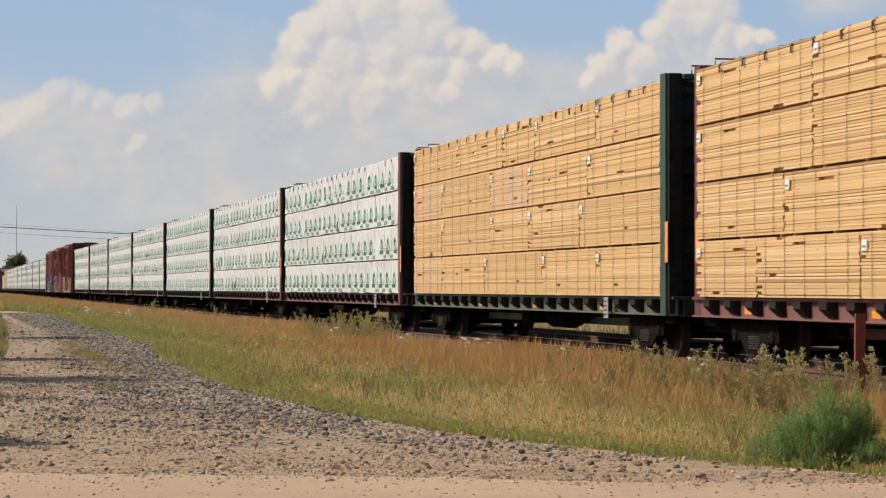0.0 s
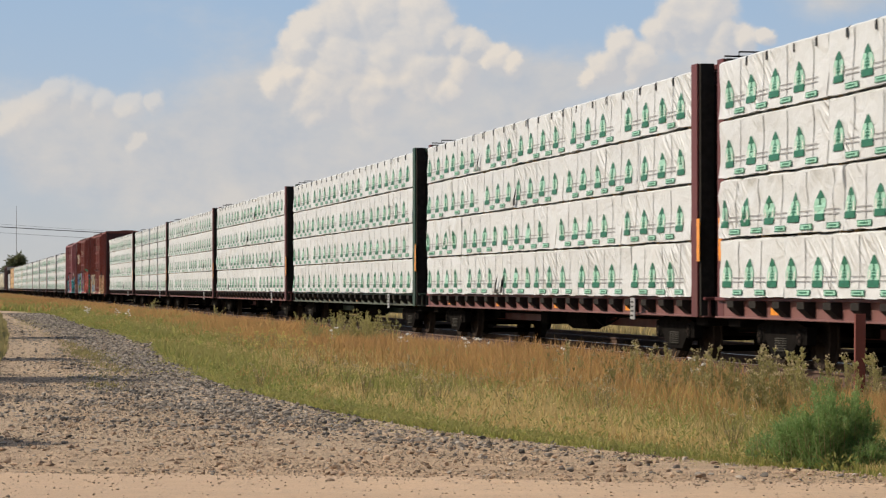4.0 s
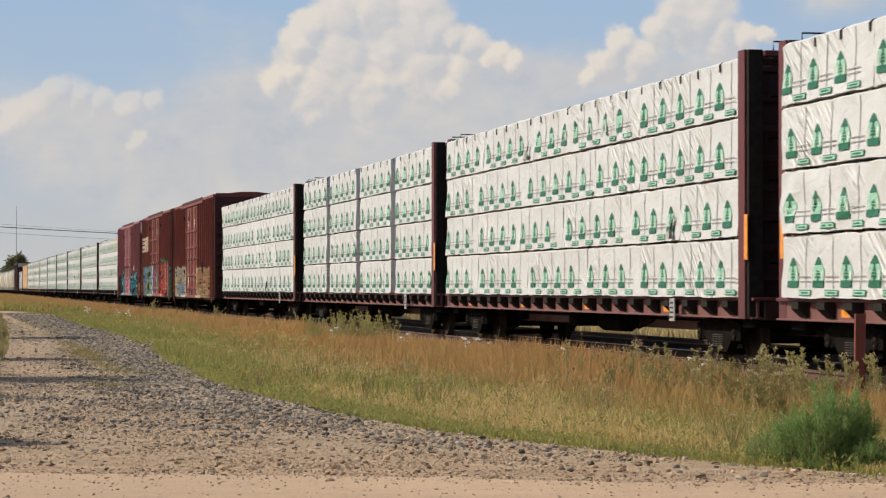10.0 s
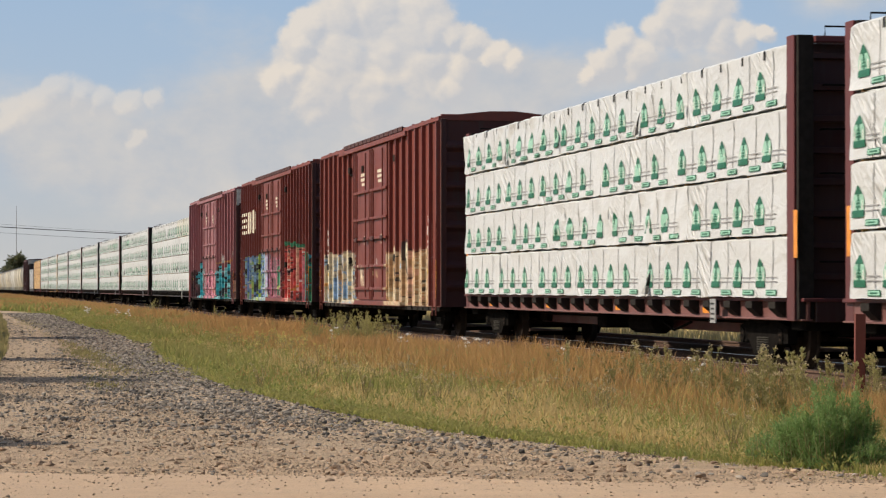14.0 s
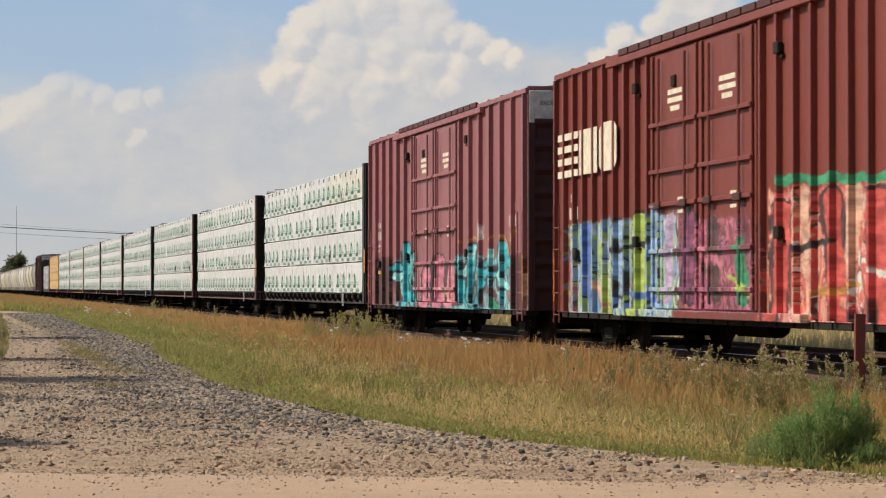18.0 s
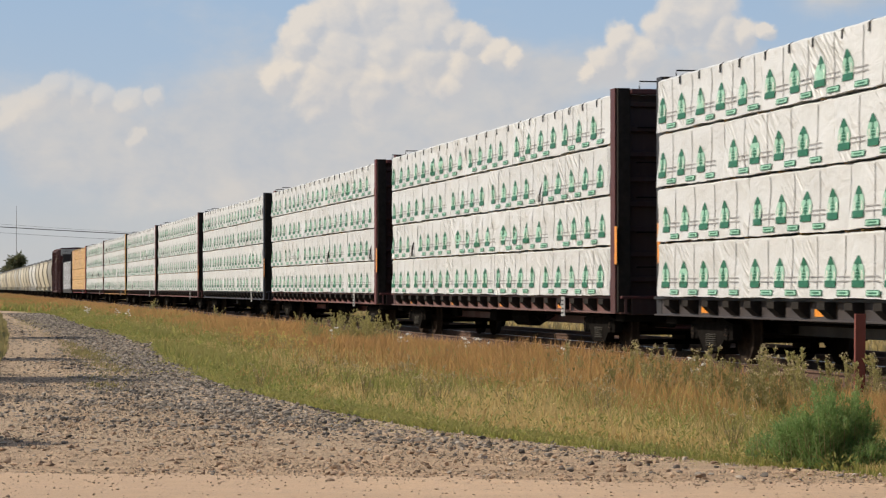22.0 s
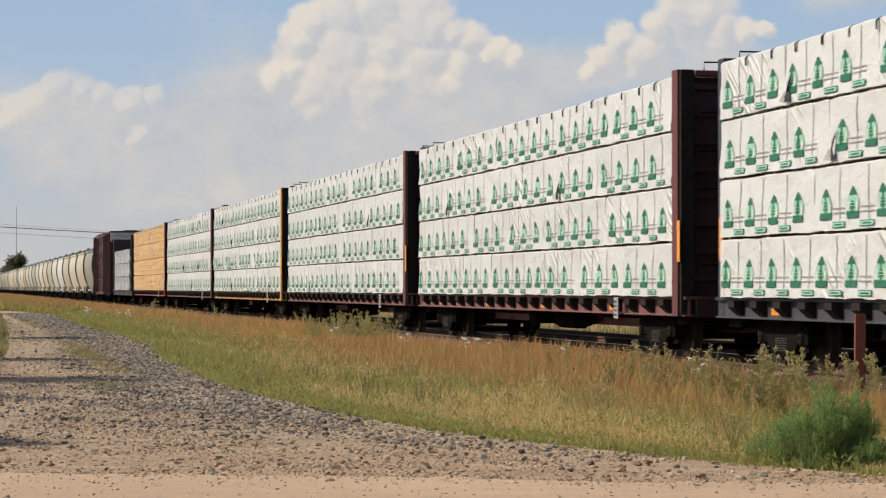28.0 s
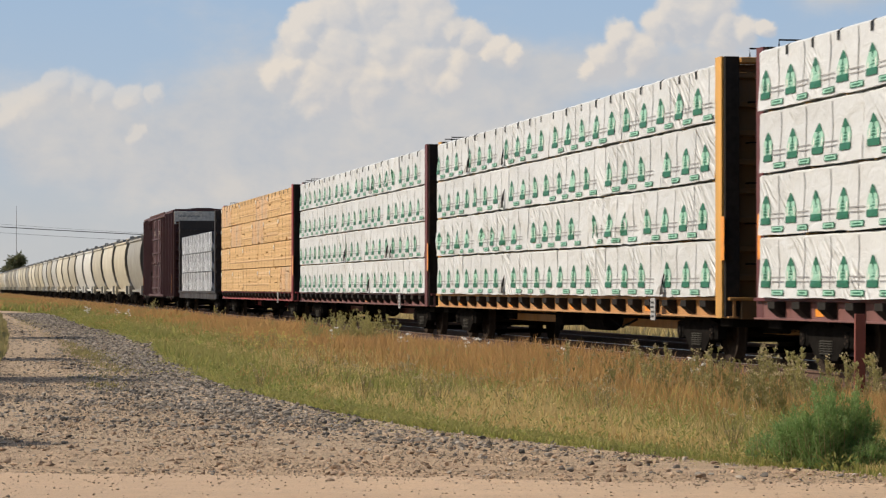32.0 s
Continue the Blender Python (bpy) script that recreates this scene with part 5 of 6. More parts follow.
# ---- sky backdrop with its clouds ----
def sky_material():
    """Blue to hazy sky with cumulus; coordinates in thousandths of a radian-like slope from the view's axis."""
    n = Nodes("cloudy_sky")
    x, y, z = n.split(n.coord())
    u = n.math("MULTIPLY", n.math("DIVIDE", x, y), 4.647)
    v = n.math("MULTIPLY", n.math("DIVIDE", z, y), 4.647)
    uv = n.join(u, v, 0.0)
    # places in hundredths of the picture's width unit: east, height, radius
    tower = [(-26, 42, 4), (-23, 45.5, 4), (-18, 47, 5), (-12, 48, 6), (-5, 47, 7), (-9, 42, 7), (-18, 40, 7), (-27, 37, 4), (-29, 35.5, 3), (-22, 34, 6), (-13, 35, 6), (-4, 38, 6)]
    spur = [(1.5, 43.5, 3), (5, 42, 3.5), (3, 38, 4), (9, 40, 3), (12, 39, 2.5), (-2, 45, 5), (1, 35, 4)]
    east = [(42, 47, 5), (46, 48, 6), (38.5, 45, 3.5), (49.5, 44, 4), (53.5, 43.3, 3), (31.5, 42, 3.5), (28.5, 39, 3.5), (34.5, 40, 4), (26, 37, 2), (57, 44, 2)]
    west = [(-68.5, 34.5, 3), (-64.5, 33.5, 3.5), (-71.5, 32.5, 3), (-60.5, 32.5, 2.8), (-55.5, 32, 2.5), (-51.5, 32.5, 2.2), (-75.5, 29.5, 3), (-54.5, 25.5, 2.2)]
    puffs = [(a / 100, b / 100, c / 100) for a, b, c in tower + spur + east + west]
    veils = [(-0.28, 0.28, 0.17, 0.10, 1.0), (-0.08, 0.29, 0.24, 0.08, 0.9), (0.12, 0.36, 0.15, 0.06, 0.8), (-0.66, 0.25, 0.17, 0.08, 0.85), (0.45, 0.37, 0.16, 0.04, 0.7), (-0.20, 0.17, 0.40, 0.07, 0.6), (0.72, 0.50, 0.10, 0.04, 0.5)]
    wv = n.noise(uv, 14.0, 5, 0.6, 0.0, "Color")
    shift = n.split(wv)
    uu = n.math("MULTIPLY_ADD", shift[0], 0.05, n.math("ADD", u, -0.025))
    vv = n.math("MULTIPLY_ADD", shift[1], 0.05, n.math("ADD", v, -0.025))
    def billow(pu, pv, size, k):
        c = n.cells(n.join(n.math("MULTIPLY_ADD", pu, size, k), n.math("MULTIPLY", pv, size), k), 1.0, "SMOOTH_F1")
        return n.math("MULTIPLY", c, c)

    def heap_of(pu, pv):
        """Thickness of the heaped clouds, with rounded heads at two sizes."""
        m = 0.0
        for cu, cv, r in puffs:
            p = n.math("MULTIPLY_ADD", pu, 1 / r, -cu / r)
            q = n.math("MULTIPLY_ADD", pv, 1 / r, -cv / r)
            m = n.math("SMOOTH_MAX", n.math("POWER", 0.45, n.math("MULTIPLY_ADD", q, q, n.math("MULTIPLY", p, p))), m, 0.15)
        m = n.math("MULTIPLY_ADD", billow(pu, pv, 15.0, 3.1), -0.36, m)
        return n.math("MULTIPLY_ADD", billow(pu, pv, 38.0, 7.7), -0.20, m)
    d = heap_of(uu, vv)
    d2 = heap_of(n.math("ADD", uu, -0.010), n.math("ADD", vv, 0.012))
    w = 0.0
    for cu, cv, a, b, k in veils:
        p = n.math("MULTIPLY_ADD", uu, 1 / a, -cu / a)
        q = n.math("MULTIPLY_ADD", vv, 1 / b, -cv / b)
        w = n.math("MULTIPLY_ADD", n.math("POWER", 0.4, n.math("MULTIPLY_ADD", q, q, n.math("MULTIPLY", p, p))), k, w)
    n1 = n.noise(n.scale(uv, (1, 1.2, 1)), 11.0, 8, 0.55, 0.2)
    n2 = n.noise(n.scale(uv, (1, 1.2, 1), (0.012, -0.016, 0)), 11.0, 8, 0.55, 0.2)
    soft = n.noise(n.scale(uv, (1, 1.8, 1)), 3.0, 6, 0.6)
    dens = n.math("ADD", d, n.math("MULTIPLY_ADD", n1, 0.8, -0.40))
    mask = n.math("MULTIPLY", n.span(dens, 0.16, 0.52, 0, 1, True), n.span(u, -0.5, -0.3, 0.55, 1.0, True))
    veil = n.math("MULTIPLY", n.span(n.math("MULTIPLY_ADD", soft, 1.2, n.math("ADD", w, -0.6)), 0.0, 0.70, 0, 0.9, True), 1.0)
    haze = n.span(v, 0.02, 0.30, 0.85, 0.0, True)
    blue = n.ramp(v, [(0.0, (0.56, 0.60, 0.65)), (0.12, (0.50, 0.59, 0.69)), (0.35, (0.455, 0.58, 0.74)), (0.55, (0.39, 0.545, 0.755))])
    base = n.mix(haze, blue, (0.60, 0.61, 0.62))
    base = n.mix(veil, base, n.mix(n.span(n.math("MULTIPLY_ADD", n1, 0.5, n.math("MULTIPLY", soft, 0.6)), 0.42, 0.66), (0.56, 0.59, 0.645), (0.73, 0.695, 0.665)))
    rise = n.math("MULTIPLY_ADD", n.math("SUBTRACT", d, d2), 0.9, n.math("MULTIPLY", n.math("SUBTRACT", n1, n2), 0.75))
    lit = n.span(rise, -0.17, 0.22)
    cloud = n.mix(lit, (0.60, 0.61, 0.65), (0.93, 0.83, 0.72))
    cloud = n.mix(0.15, cloud, (0.78, 0.74, 0.70))
    c = n.mix(n.math("MULTIPLY", mask, 0.85), base, cloud)
    c = n.mix(1.0, c, (0.89, 0.885, 0.873), "MULTIPLY")
    em = n.t.nodes.new("ShaderNodeEmission")
    n.put(em.inputs[0], c)
    n.t.links.new(em.outputs[0], n.out.inputs[0])
    return n.mat


def build_backdrop():
    g = Geo()
    r = 4300
    az = np.radians(np.linspace(-65, 65, 41))
    zs = [-120, 200, 800, 1800]
    v = [(r * math.sin(a), r * math.cos(a), z) for z in zs for a in az]
    g.add(v, [(j * 41 + i, (j + 1) * 41 + i, (j + 1) * 41 + i + 1, j * 41 + i + 1) for j in range(3) for i in range(40)])
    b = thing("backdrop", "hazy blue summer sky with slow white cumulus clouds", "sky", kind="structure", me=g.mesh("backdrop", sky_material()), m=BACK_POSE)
    backdrop.append(b)


# ---- grass, stones and weeds ----
RNG = np.random.default_rng(7)


def blades(name, label, mat, x, y, height, width, lean, head=0.0, z=GZ):
    """One sheet of grass: each blade three triangles, bent at mid height; head widens the top into a seed spray."""
    k = len(x)
    if k == 0:
        return
    a, tw = RNG.uniform(0, 2 * np.pi, k), RNG.uniform(-0.7, 0.7, k)
    bx, by = np.cos(a) * lean * height, np.sin(a) * lean * height
    wx, wy = np.cos(tw) * width / 2, np.sin(tw) * width / 2
    P = np.zeros((k, 5, 3))
    mid = 0.62
    P[:, 0] = np.stack([x - wx, y - wy, np.full(k, z)], 1)
    P[:, 1] = np.stack([x + wx, y + wy, np.full(k, z)], 1)
    ws = 1.0 + head
    P[:, 2] = np.stack([x - wx * ws + bx * 0.35, y - wy * ws + by * 0.35, z + height * mid], 1)
    P[:, 3] = np.stack([x + wx * ws + bx * 0.35, y + wy * ws + by * 0.35, z + height * mid], 1)
    P[:, 4] = np.stack([x + bx, y + by, z + height * (1 - 0.35 * lean)], 1)
    T = (np.arange(k) * 5)[:, None, None] + np.array([[0, 1, 3], [0, 3, 2], [2, 3, 4]])[None]
    h = np.tile([0.0, 0.0, mid, mid, 1.0], k)
    me = raw_mesh(name, P.reshape(-1, 3), T.reshape(-1, 3), mat, h)
    return thing(name, label, "grass", kind="stuff", me=me)


def wob(x, y, s, k):
    """Smooth patchiness between 0 and 1."""
    return 0.5 + 0.25 * (np.sin(x * s * 1.7 + k) * np.cos(y * s + 2 * k) + np.sin((x + 0.6 * y) * s * 0.8 + 3 * k))


def patches(x, y, sx, sy, k):
    """Uneven patchiness between about 0 and 1 at two scales, drawn out along the strip."""
    a = np.sin(x * sx + 1.3 * np.sin(y * sy * 0.7 + k) + k) * np.cos(y * sy + 0.8 * np.sin(x * sx * 0.6) + 2.1 * k)
    b = np.sin(x * sx * 2.7 + 2 * k + 0.9 * np.sin(y * sy * 2.1)) * np.cos(y * sy * 2.3 + k)
    return 0.5 + 0.34 * a + 0.16 * b


def build_grass():
    m_green = blade_material("green_grass", (0.235, 0.285, 0.072), (0.39, 0.40, 0.115), (0.53, 0.46, 0.175))
    m_straw = blade_material("straw_grass", (0.58, 0.44, 0.175), (0.80, 0.61, 0.27), (0.88, 0.69, 0.36))
    m_red = blade_material("russet_grass", (0.40, 0.31, 0.10), (0.58, 0.365, 0.135), (0.74, 0.40, 0.18))
    n, per = 400000, 14
    yc = 18.5 * (420 / 18.5) ** RNG.random(n // per)
    clump = np.repeat(np.arange(n // per), per)
    y = yc[clump] + RNG.normal(0, 1, len(clump)) * (0.05 + 0.003 * yc[clump])
    e0 = edge_of_grass(np.minimum(y, 160))
    e0 = e0 + 0.42 * (wob(y * 0, y, 2.1, 1) - 0.5) + 0.34 * (wob(y * 0, y, 6.0, 2) - 0.5)
    d = e0 + (10.6 - e0) * (RNG.random(n // per) ** 0.9)[clump] + RNG.normal(0, 0.09, len(clump))
    stray = (RNG.random(n // per) < 0.05)[clump]
    d = np.where(stray, e0 - 0.05 - 0.55 * (RNG.random(n // per) ** 2)[clump] + RNG.normal(0, 0.05, len(clump)), d)
    ok = (d > e0 - 0.05) | stray
    y, d, e0, clump = y[ok], d[ok], e0[ok], clump[ok]
    x = CX + d
    e = (d - e0) / (10.6 - e0)
    w3 = wob(x, y, 0.35, 9)
    tall = RNG.uniform(0.65, 1.25, n // per)[clump]
    far = np.clip((y - 40) / 60, 0, 1)
    # which growth wins where: green border, straw belt, russet by the track, green patches between
    near = np.clip((36 - y) / 8, 0, 1)
    s_green = 0.50 + 0.9 * np.clip((0.10 - e) / 0.06, 0, 1) + 0.75 * (patches(x, y, 1.5, 0.33, 2.0) - 0.5) + 0.28 * far
    s_straw = 0.34 + 0.55 * np.exp(-((e - 0.28) / 0.16) ** 2) * (0.5 + 0.6 * near) + 0.6 * (patches(x, y, 1.9, 0.45, 5.0) - 0.5) - 0.12 * far
    s_straw = s_straw + 0.34 * np.exp(-((y - 33) / 5) ** 2 - ((d - 5.9) / 0.8) ** 2) + 0.25 * np.exp(-((y - 26) / 3) ** 2 - ((d - 6.6) / 0.7) ** 2)
    s_red = 0.16 + 0.72 * np.clip((e - 0.26) / 0.30, 0, 1) * (1 - 0.50 * near) + 0.6 * (patches(x, y, 1.1, 0.27, 8.0) - 0.5)
    def stir(a):
        return a + RNG.normal(0, 0.17, n // per)[clump] + RNG.normal(0, 0.10, len(x))
    kind = np.argmax(np.stack([stir(s_green), stir(s_straw), stir(s_red)]), 0)
    base = np.interp(e, [0, 0.08, 0.25, 0.5, 0.8, 1.0], [0.05, 0.11, 0.23, 0.36, 0.42, 0.28])
    base = base * tall * (0.75 + 0.5 * w3) * RNG.uniform(0.6, 1.25, len(x))
    thick = 0.0042 + 0.00014 * y
    for i, (nm, lab, mat, hs, head) in enumerate((("green_grass", "green grass and low weeds along the road edge", m_green, 0.95, 0.0),
                                                  ("straw_grass", "pale dry straw-coloured grass", m_straw, 0.9, 0.0),
                                                  ("russet_grass", "tall reddish-brown grass gone to seed", m_red, 1.15, 0.35))):
        k = kind == i
        blades(nm, lab, mat, x[k], y[k], base[k] * hs, thick[k] * RNG.uniform(0.6, 1.5, k.sum()), RNG.uniform(0.05, 0.55, k.sum()), head)
    # low leafy clumps through the strip
    k, per = 750, 60
    yc = 20 * (150 / 20) ** RNG.random(k)
    ec = edge_of_grass(yc)
    dc = ec + 0.1 + (10.2 - ec) * RNG.random(k) ** 1.6
    rc, hc = RNG.uniform(0.08, 0.2, k), RNG.uniform(0.12, 0.42, k) * np.clip((dc - ec) * 0.7 + 0.35, 0.35, 1)
    i = np.repeat(np.arange(k), per)
    a, q = RNG.uniform(0, 6.28, len(i)), RNG.random(len(i)) ** 0.5
    P = np.stack([CX + dc[i] + np.cos(a) * q * rc[i], yc[i] + np.sin(a) * q * rc[i], GZ + hc[i] * RNG.random(len(i))], 1)
    W = np.stack([np.cos(a) * 0.7, np.sin(a) * 0.7, RNG.uniform(0.1, 1.0, len(i))], 1)
    V, T, h = leaf_cloud(P, W, RNG.uniform(0.6, 1.4, len(i)) * (0.030 + 0.0007 * yc[i]), RNG)
    thing("low_weeds", "low leafy green weeds among the grass", "weeds", kind="stuff", me=raw_mesh("low_weeds", V, T, m_green, h))
    m_thin = blade_material("thin_dusty_grass", (0.22, 0.215, 0.085), (0.34, 0.30, 0.13), (0.40, 0.34, 0.17))
    # verge on the road's other side, and the tuft between the wheel ruts
    n = 26000
    y = 20 * (320 / 20) ** RNG.random(n)
    lim = edge_of_verge(y)
    d = lim - RNG.random(n) ** 1.5 * 7
    blades("verge_grass", "mixed green and dry grass on the road verge", m_thin, CX + d, y, RNG.uniform(0.08, 0.30, n), 0.008 + 0.0002 * y, RNG.uniform(0.1, 0.6, n))
    for yc, dc, sy, sd, n in ((57.5, 3.05, 6.5, 0.22, 2600), (41.0, 2.35, 1.6, 0.22, 500), (105, 3.4, 12, 0.35, 1200)):
        y = RNG.normal(yc, sy, n)
        d = dc + 0.008 * (y - yc) + RNG.normal(0, sd, n)
        k = RNG.random(n) < wob(d, y, 1.1, 4) * 1.3
        blades("rut_grass", "thin low grass between the wheel ruts", m_thin, CX + d[k], y[k], RNG.uniform(0.02, 0.075, k.sum()), np.full(k.sum(), 0.014), RNG.uniform(0.3, 0.8, k.sum()), z=GZ + 0.03)
    for yc, dc, k in ((50, 4.75, 900), (55, 5.0, 900), (47, 5.2, 500), (78, 6.0, 700), (90, 6.3, 600), (36, 5.9, 400), (30, 7.2, 350)):
        y, d = RNG.normal(yc, 0.05 * yc, k), RNG.normal(dc, 0.16, k)
        d = np.maximum(d, edge_of_grass(y) + 0.1)
        blades("green_tuft", "tall fresh green grass tuft in the dry strip", m_green, CX + d, y, RNG.uniform(0.16, 0.38, k), 0.008 + 0.00016 * y, RNG.uniform(0.05, 0.4, k))
    # low clover along the border
    n = 15000
    yc, dc = RNG.choice([23.2, 25.4, 28.6, 31.2, 33.5, 41.0, 58, 76], n, p=[.07, .1, .17, .22, .14, .12, .1, .08]), 0
    y = yc + RNG.normal(0, 1, n) * (0.8 + 0.03 * yc)
    d = edge_of_grass(y) + 0.05 + np.abs(RNG.normal(0, 0.32, n))
    blades("clover", "low dark green clover along the gravel edge", m_green, CX + d, y, RNG.uniform(0.05, 0.15, n), 0.009 + 0.0002 * y, RNG.uniform(0.2, 0.9, n))
    # beyond the road's end
    n = 60000
    y = 146 * (900 / 146) ** RNG.random(n)
    d = RNG.uniform(-40, 10.4, n)
    ok = (d > edge_of_grass(y)) | (d < edge_of_verge(y)) | (y > 215)
    y, d = y[ok], d[ok]
    n = len(y)
    k = wob(d, y * 0.3, 0.5, 2) + RNG.normal(0, 0.15, n) < 0.55
    for q, nm, lab, mat in ((k, "far_russet_grass", "russet grass stretching to the horizon", m_red), (~k, "far_green_grass", "green grass stretching to the horizon", m_green)):
        blades(nm, lab, mat, CX + d[q], y[q], RNG.uniform(0.2, 0.6, q.sum()), 0.03 + 0.0003 * y[q], RNG.uniform(0.1, 0.5, q.sum()), 0.2)
    # golden field behind the tracks
    n = 36000
    y = 24 * (700 / 24) ** RNG.random(n)
    x = 6.6 + 60 * RNG.random(n) ** 2
    blades("field_grass", "golden dry grass field beyond the tracks", m_straw, x, y, RNG.uniform(0.2, 0.55, n), 0.012 + 0.0003 * y, RNG.uniform(0.1, 0.6, n))


def build_stones():
    """Loose gravel on the road, denser in the grey drift along the grass."""
    t = (1 + 5 ** 0.5) / 2
    ico = np.array([(-1, t, 0), (1, t, 0), (-1, -t, 0), (1, -t, 0), (0, -1, t), (0, 1, t), (0, -1, -t), (0, 1, -t), (t, 0, -1), (t, 0, 1), (-t, 0, -1), (-t, 0, 1)]) / 1.9
    tri = np.array([(0, 11, 5), (0, 5, 1), (0, 1, 7), (0, 7, 10), (0, 10, 11), (1, 5, 9), (5, 11, 4), (11, 10, 2), (10, 7, 6), (7, 1, 8), (3, 9, 4), (3, 4, 2), (3, 2, 6), (3, 6, 8), (3, 8, 9), (4, 9, 5), (2, 4, 11), (6, 2, 10), (8, 6, 7), (9, 8, 1)])

    octa = np.array([(1, 0, 0), (-1, 0, 0), (0, 1, 0), (0, -1, 0), (0, 0, 1), (0, 0, -1)], float)
    oct_tri = np.array([(0, 2, 4), (2, 1, 4), (1, 3, 4), (3, 0, 4), (2, 0, 5), (1, 2, 5), (3, 1, 5), (0, 3, 5)])

    def heap(name, label, mat, x, y, size, z, ico=ico, tri=tri):
        k = len(x)
        S = size[:, None, None] * RNG.uniform(0.6, 1.25, (k, 1, 3)) * np.array([1.15, 0.95, 0.62])
        V = ico[None] * RNG.uniform(0.55, 1.35, (k, len(ico), 1)) * S
        a = RNG.uniform(0, 6.28, k)
        c, s = np.cos(a)[:, None], np.sin(a)[:, None]
        W = np.stack([V[..., 0] * c - V[..., 1] * s + x[:, None], V[..., 0] * s + V[..., 1] * c + y[:, None], V[..., 2] + z + size[:, None] * 0.42], 2)
        T = (np.arange(k) * len(ico))[:, None, None] + tri[None]
        me = raw_mesh(name, W.reshape(-1, 3), T.reshape(-1, 3), mat)
        me.shade_flat()
        thing(name, label, "gravel", kind="stuff", me=me)
    n = 84000
    y = 18 * (150 / 18) ** RNG.random(n)
    e = edge_of_grass(y)
    l = edge_of_verge(y)
    d = np.maximum(l, -2.5) + (e + 0.35 - np.maximum(l, -2.5)) * RNG.random(n)
    drift = np.exp(-((e - d - 0.6) / 0.95) ** 2) * 0.9 + 0.8 * wob(d, y, 2.6, 2) ** 3 + 0.55 * wob(d, y, 6.5, 5) ** 3 + 0.05
    drift = drift * np.clip((y + 0.4 * d - 22.5) / 8, 0.09, 1)
    rut = (np.exp(-((d - 1.55) / 0.5) ** 2) + 0.6 * np.exp(-((d - 2.9) / 0.3) ** 2)) * np.clip((y - 36) / 10, 0, 1)
    sandy = y < 21.2 - 0.4 * d + 1.2 * (wob(d, y, 1.6, 6) - 0.5) + RNG.normal(0, 0.35, n)
    keep = RNG.random(n) < np.where(sandy, 0.004, np.clip(drift - rut * 1.2, 0.03, 1))
    x, y = CX + d[keep], y[keep]
    size = np.clip(RNG.lognormal(-4.28, 0.5, len(x)), 0.006, 0.036) * (0.85 + 0.006 * y)
    heap("loose_gravel", "grey and brown loose stones scattered on the road", M_STONE, x, y, size, GZ + 0.03)
    n = 100000
    y = 17 * (90 / 17) ** RNG.random(n)
    e = edge_of_grass(y) + 0.3
    l = np.maximum(edge_of_verge(y), -1.0)
    d = l + (e - l) * RNG.random(n)
    sandy = y < 21.0 - 0.4 * d + RNG.normal(0, 0.6, n)
    rut = np.exp(-((d - 1.55) / 0.5) ** 2) * np.clip((y - 36) / 10, 0, 1)
    keep = RNG.random(n) < np.where(sandy, 0.06, (0.35 + 0.65 * wob(d, y, 3.7, 8)) * (1 - 0.8 * rut))
    x, y = CX + d[keep], y[keep]
    heap("fine_gravel", "fine grit and pebbles over the road surface", stone_material("grit", (0.24, 0.185, 0.13), (0.62, 0.47, 0.33)), x, y, np.clip(RNG.lognormal(-4.75, 0.35, len(x)), 0.004, 0.02) * (0.8 + 0.01 * y), GZ + np.where(y < 21.2 - 0.4 * (x - CX), 0.052, 0.03)[:, None], octa, oct_tri)
    # brown stones and clods in the dirt near the crossing
    n = 5600
    d = RNG.uniform(-1.5, 8.5, n)
    y = 20.6 - 0.4 * d + 9.5 * RNG.random(n) ** 1.3
    ok = d < edge_of_grass(y) + 0.1
    ok &= RNG.random(n) < 0.25 + 0.75 * wob(d, y, 2.2, 4)
    d, y = d[ok], y[ok]
    heap("brown_stones", "brown stones and clods in the dirt", stone_material("brown_stone", (0.22, 0.145, 0.09), (0.64, 0.455, 0.31)), CX + d, y, np.clip(RNG.lognormal(-4.3, 0.5, len(d)), 0.006, 0.04), GZ + 0.03)
    n = 5000
    y = 16 * (70 / 16) ** RNG.random(n)
    x = RNG.uniform(-2.5, 2.2, n)
    heap("ballast_stones", "dark crushed stone around the sleepers", stone_material("ballast_stone", (0.028, 0.025, 0.022), (0.13, 0.11, 0.095)), x, y, RNG.uniform(0.02, 0.05, n), np.where(np.abs(x) < 1.9, -0.22, -0.30)[:, None])


M_LEAF = blade_material("weed_leaf", (0.34, 0.34, 0.12), (0.52, 0.47, 0.19), (0.66, 0.54, 0.28))
M_DEEP = blade_material("dark_weed_leaf", (0.20, 0.21, 0.07), (0.34, 0.30, 0.11), (0.50, 0.37, 0.17))
M_BUSHLEAF = blade_material("bush_leaf", (0.17, 0.31, 0.095), (0.26, 0.43, 0.14), (0.36, 0.50, 0.20))
M_STEM = plain("weed_stem", (0.30, 0.25, 0.12), 0.8)
M_PETAL = plain("white_flower_head", (0.78, 0.76, 0.72), 0.8, 0, 0.1)
M_SEEDHEAD = plain("tan_seed_head", (0.46, 0.37, 0.20), 0.8, 0, 0.3)
M_YELLOW = plain("yellow_flower_head", (0.62, 0.50, 0.15), 0.8, 0, 0.2)


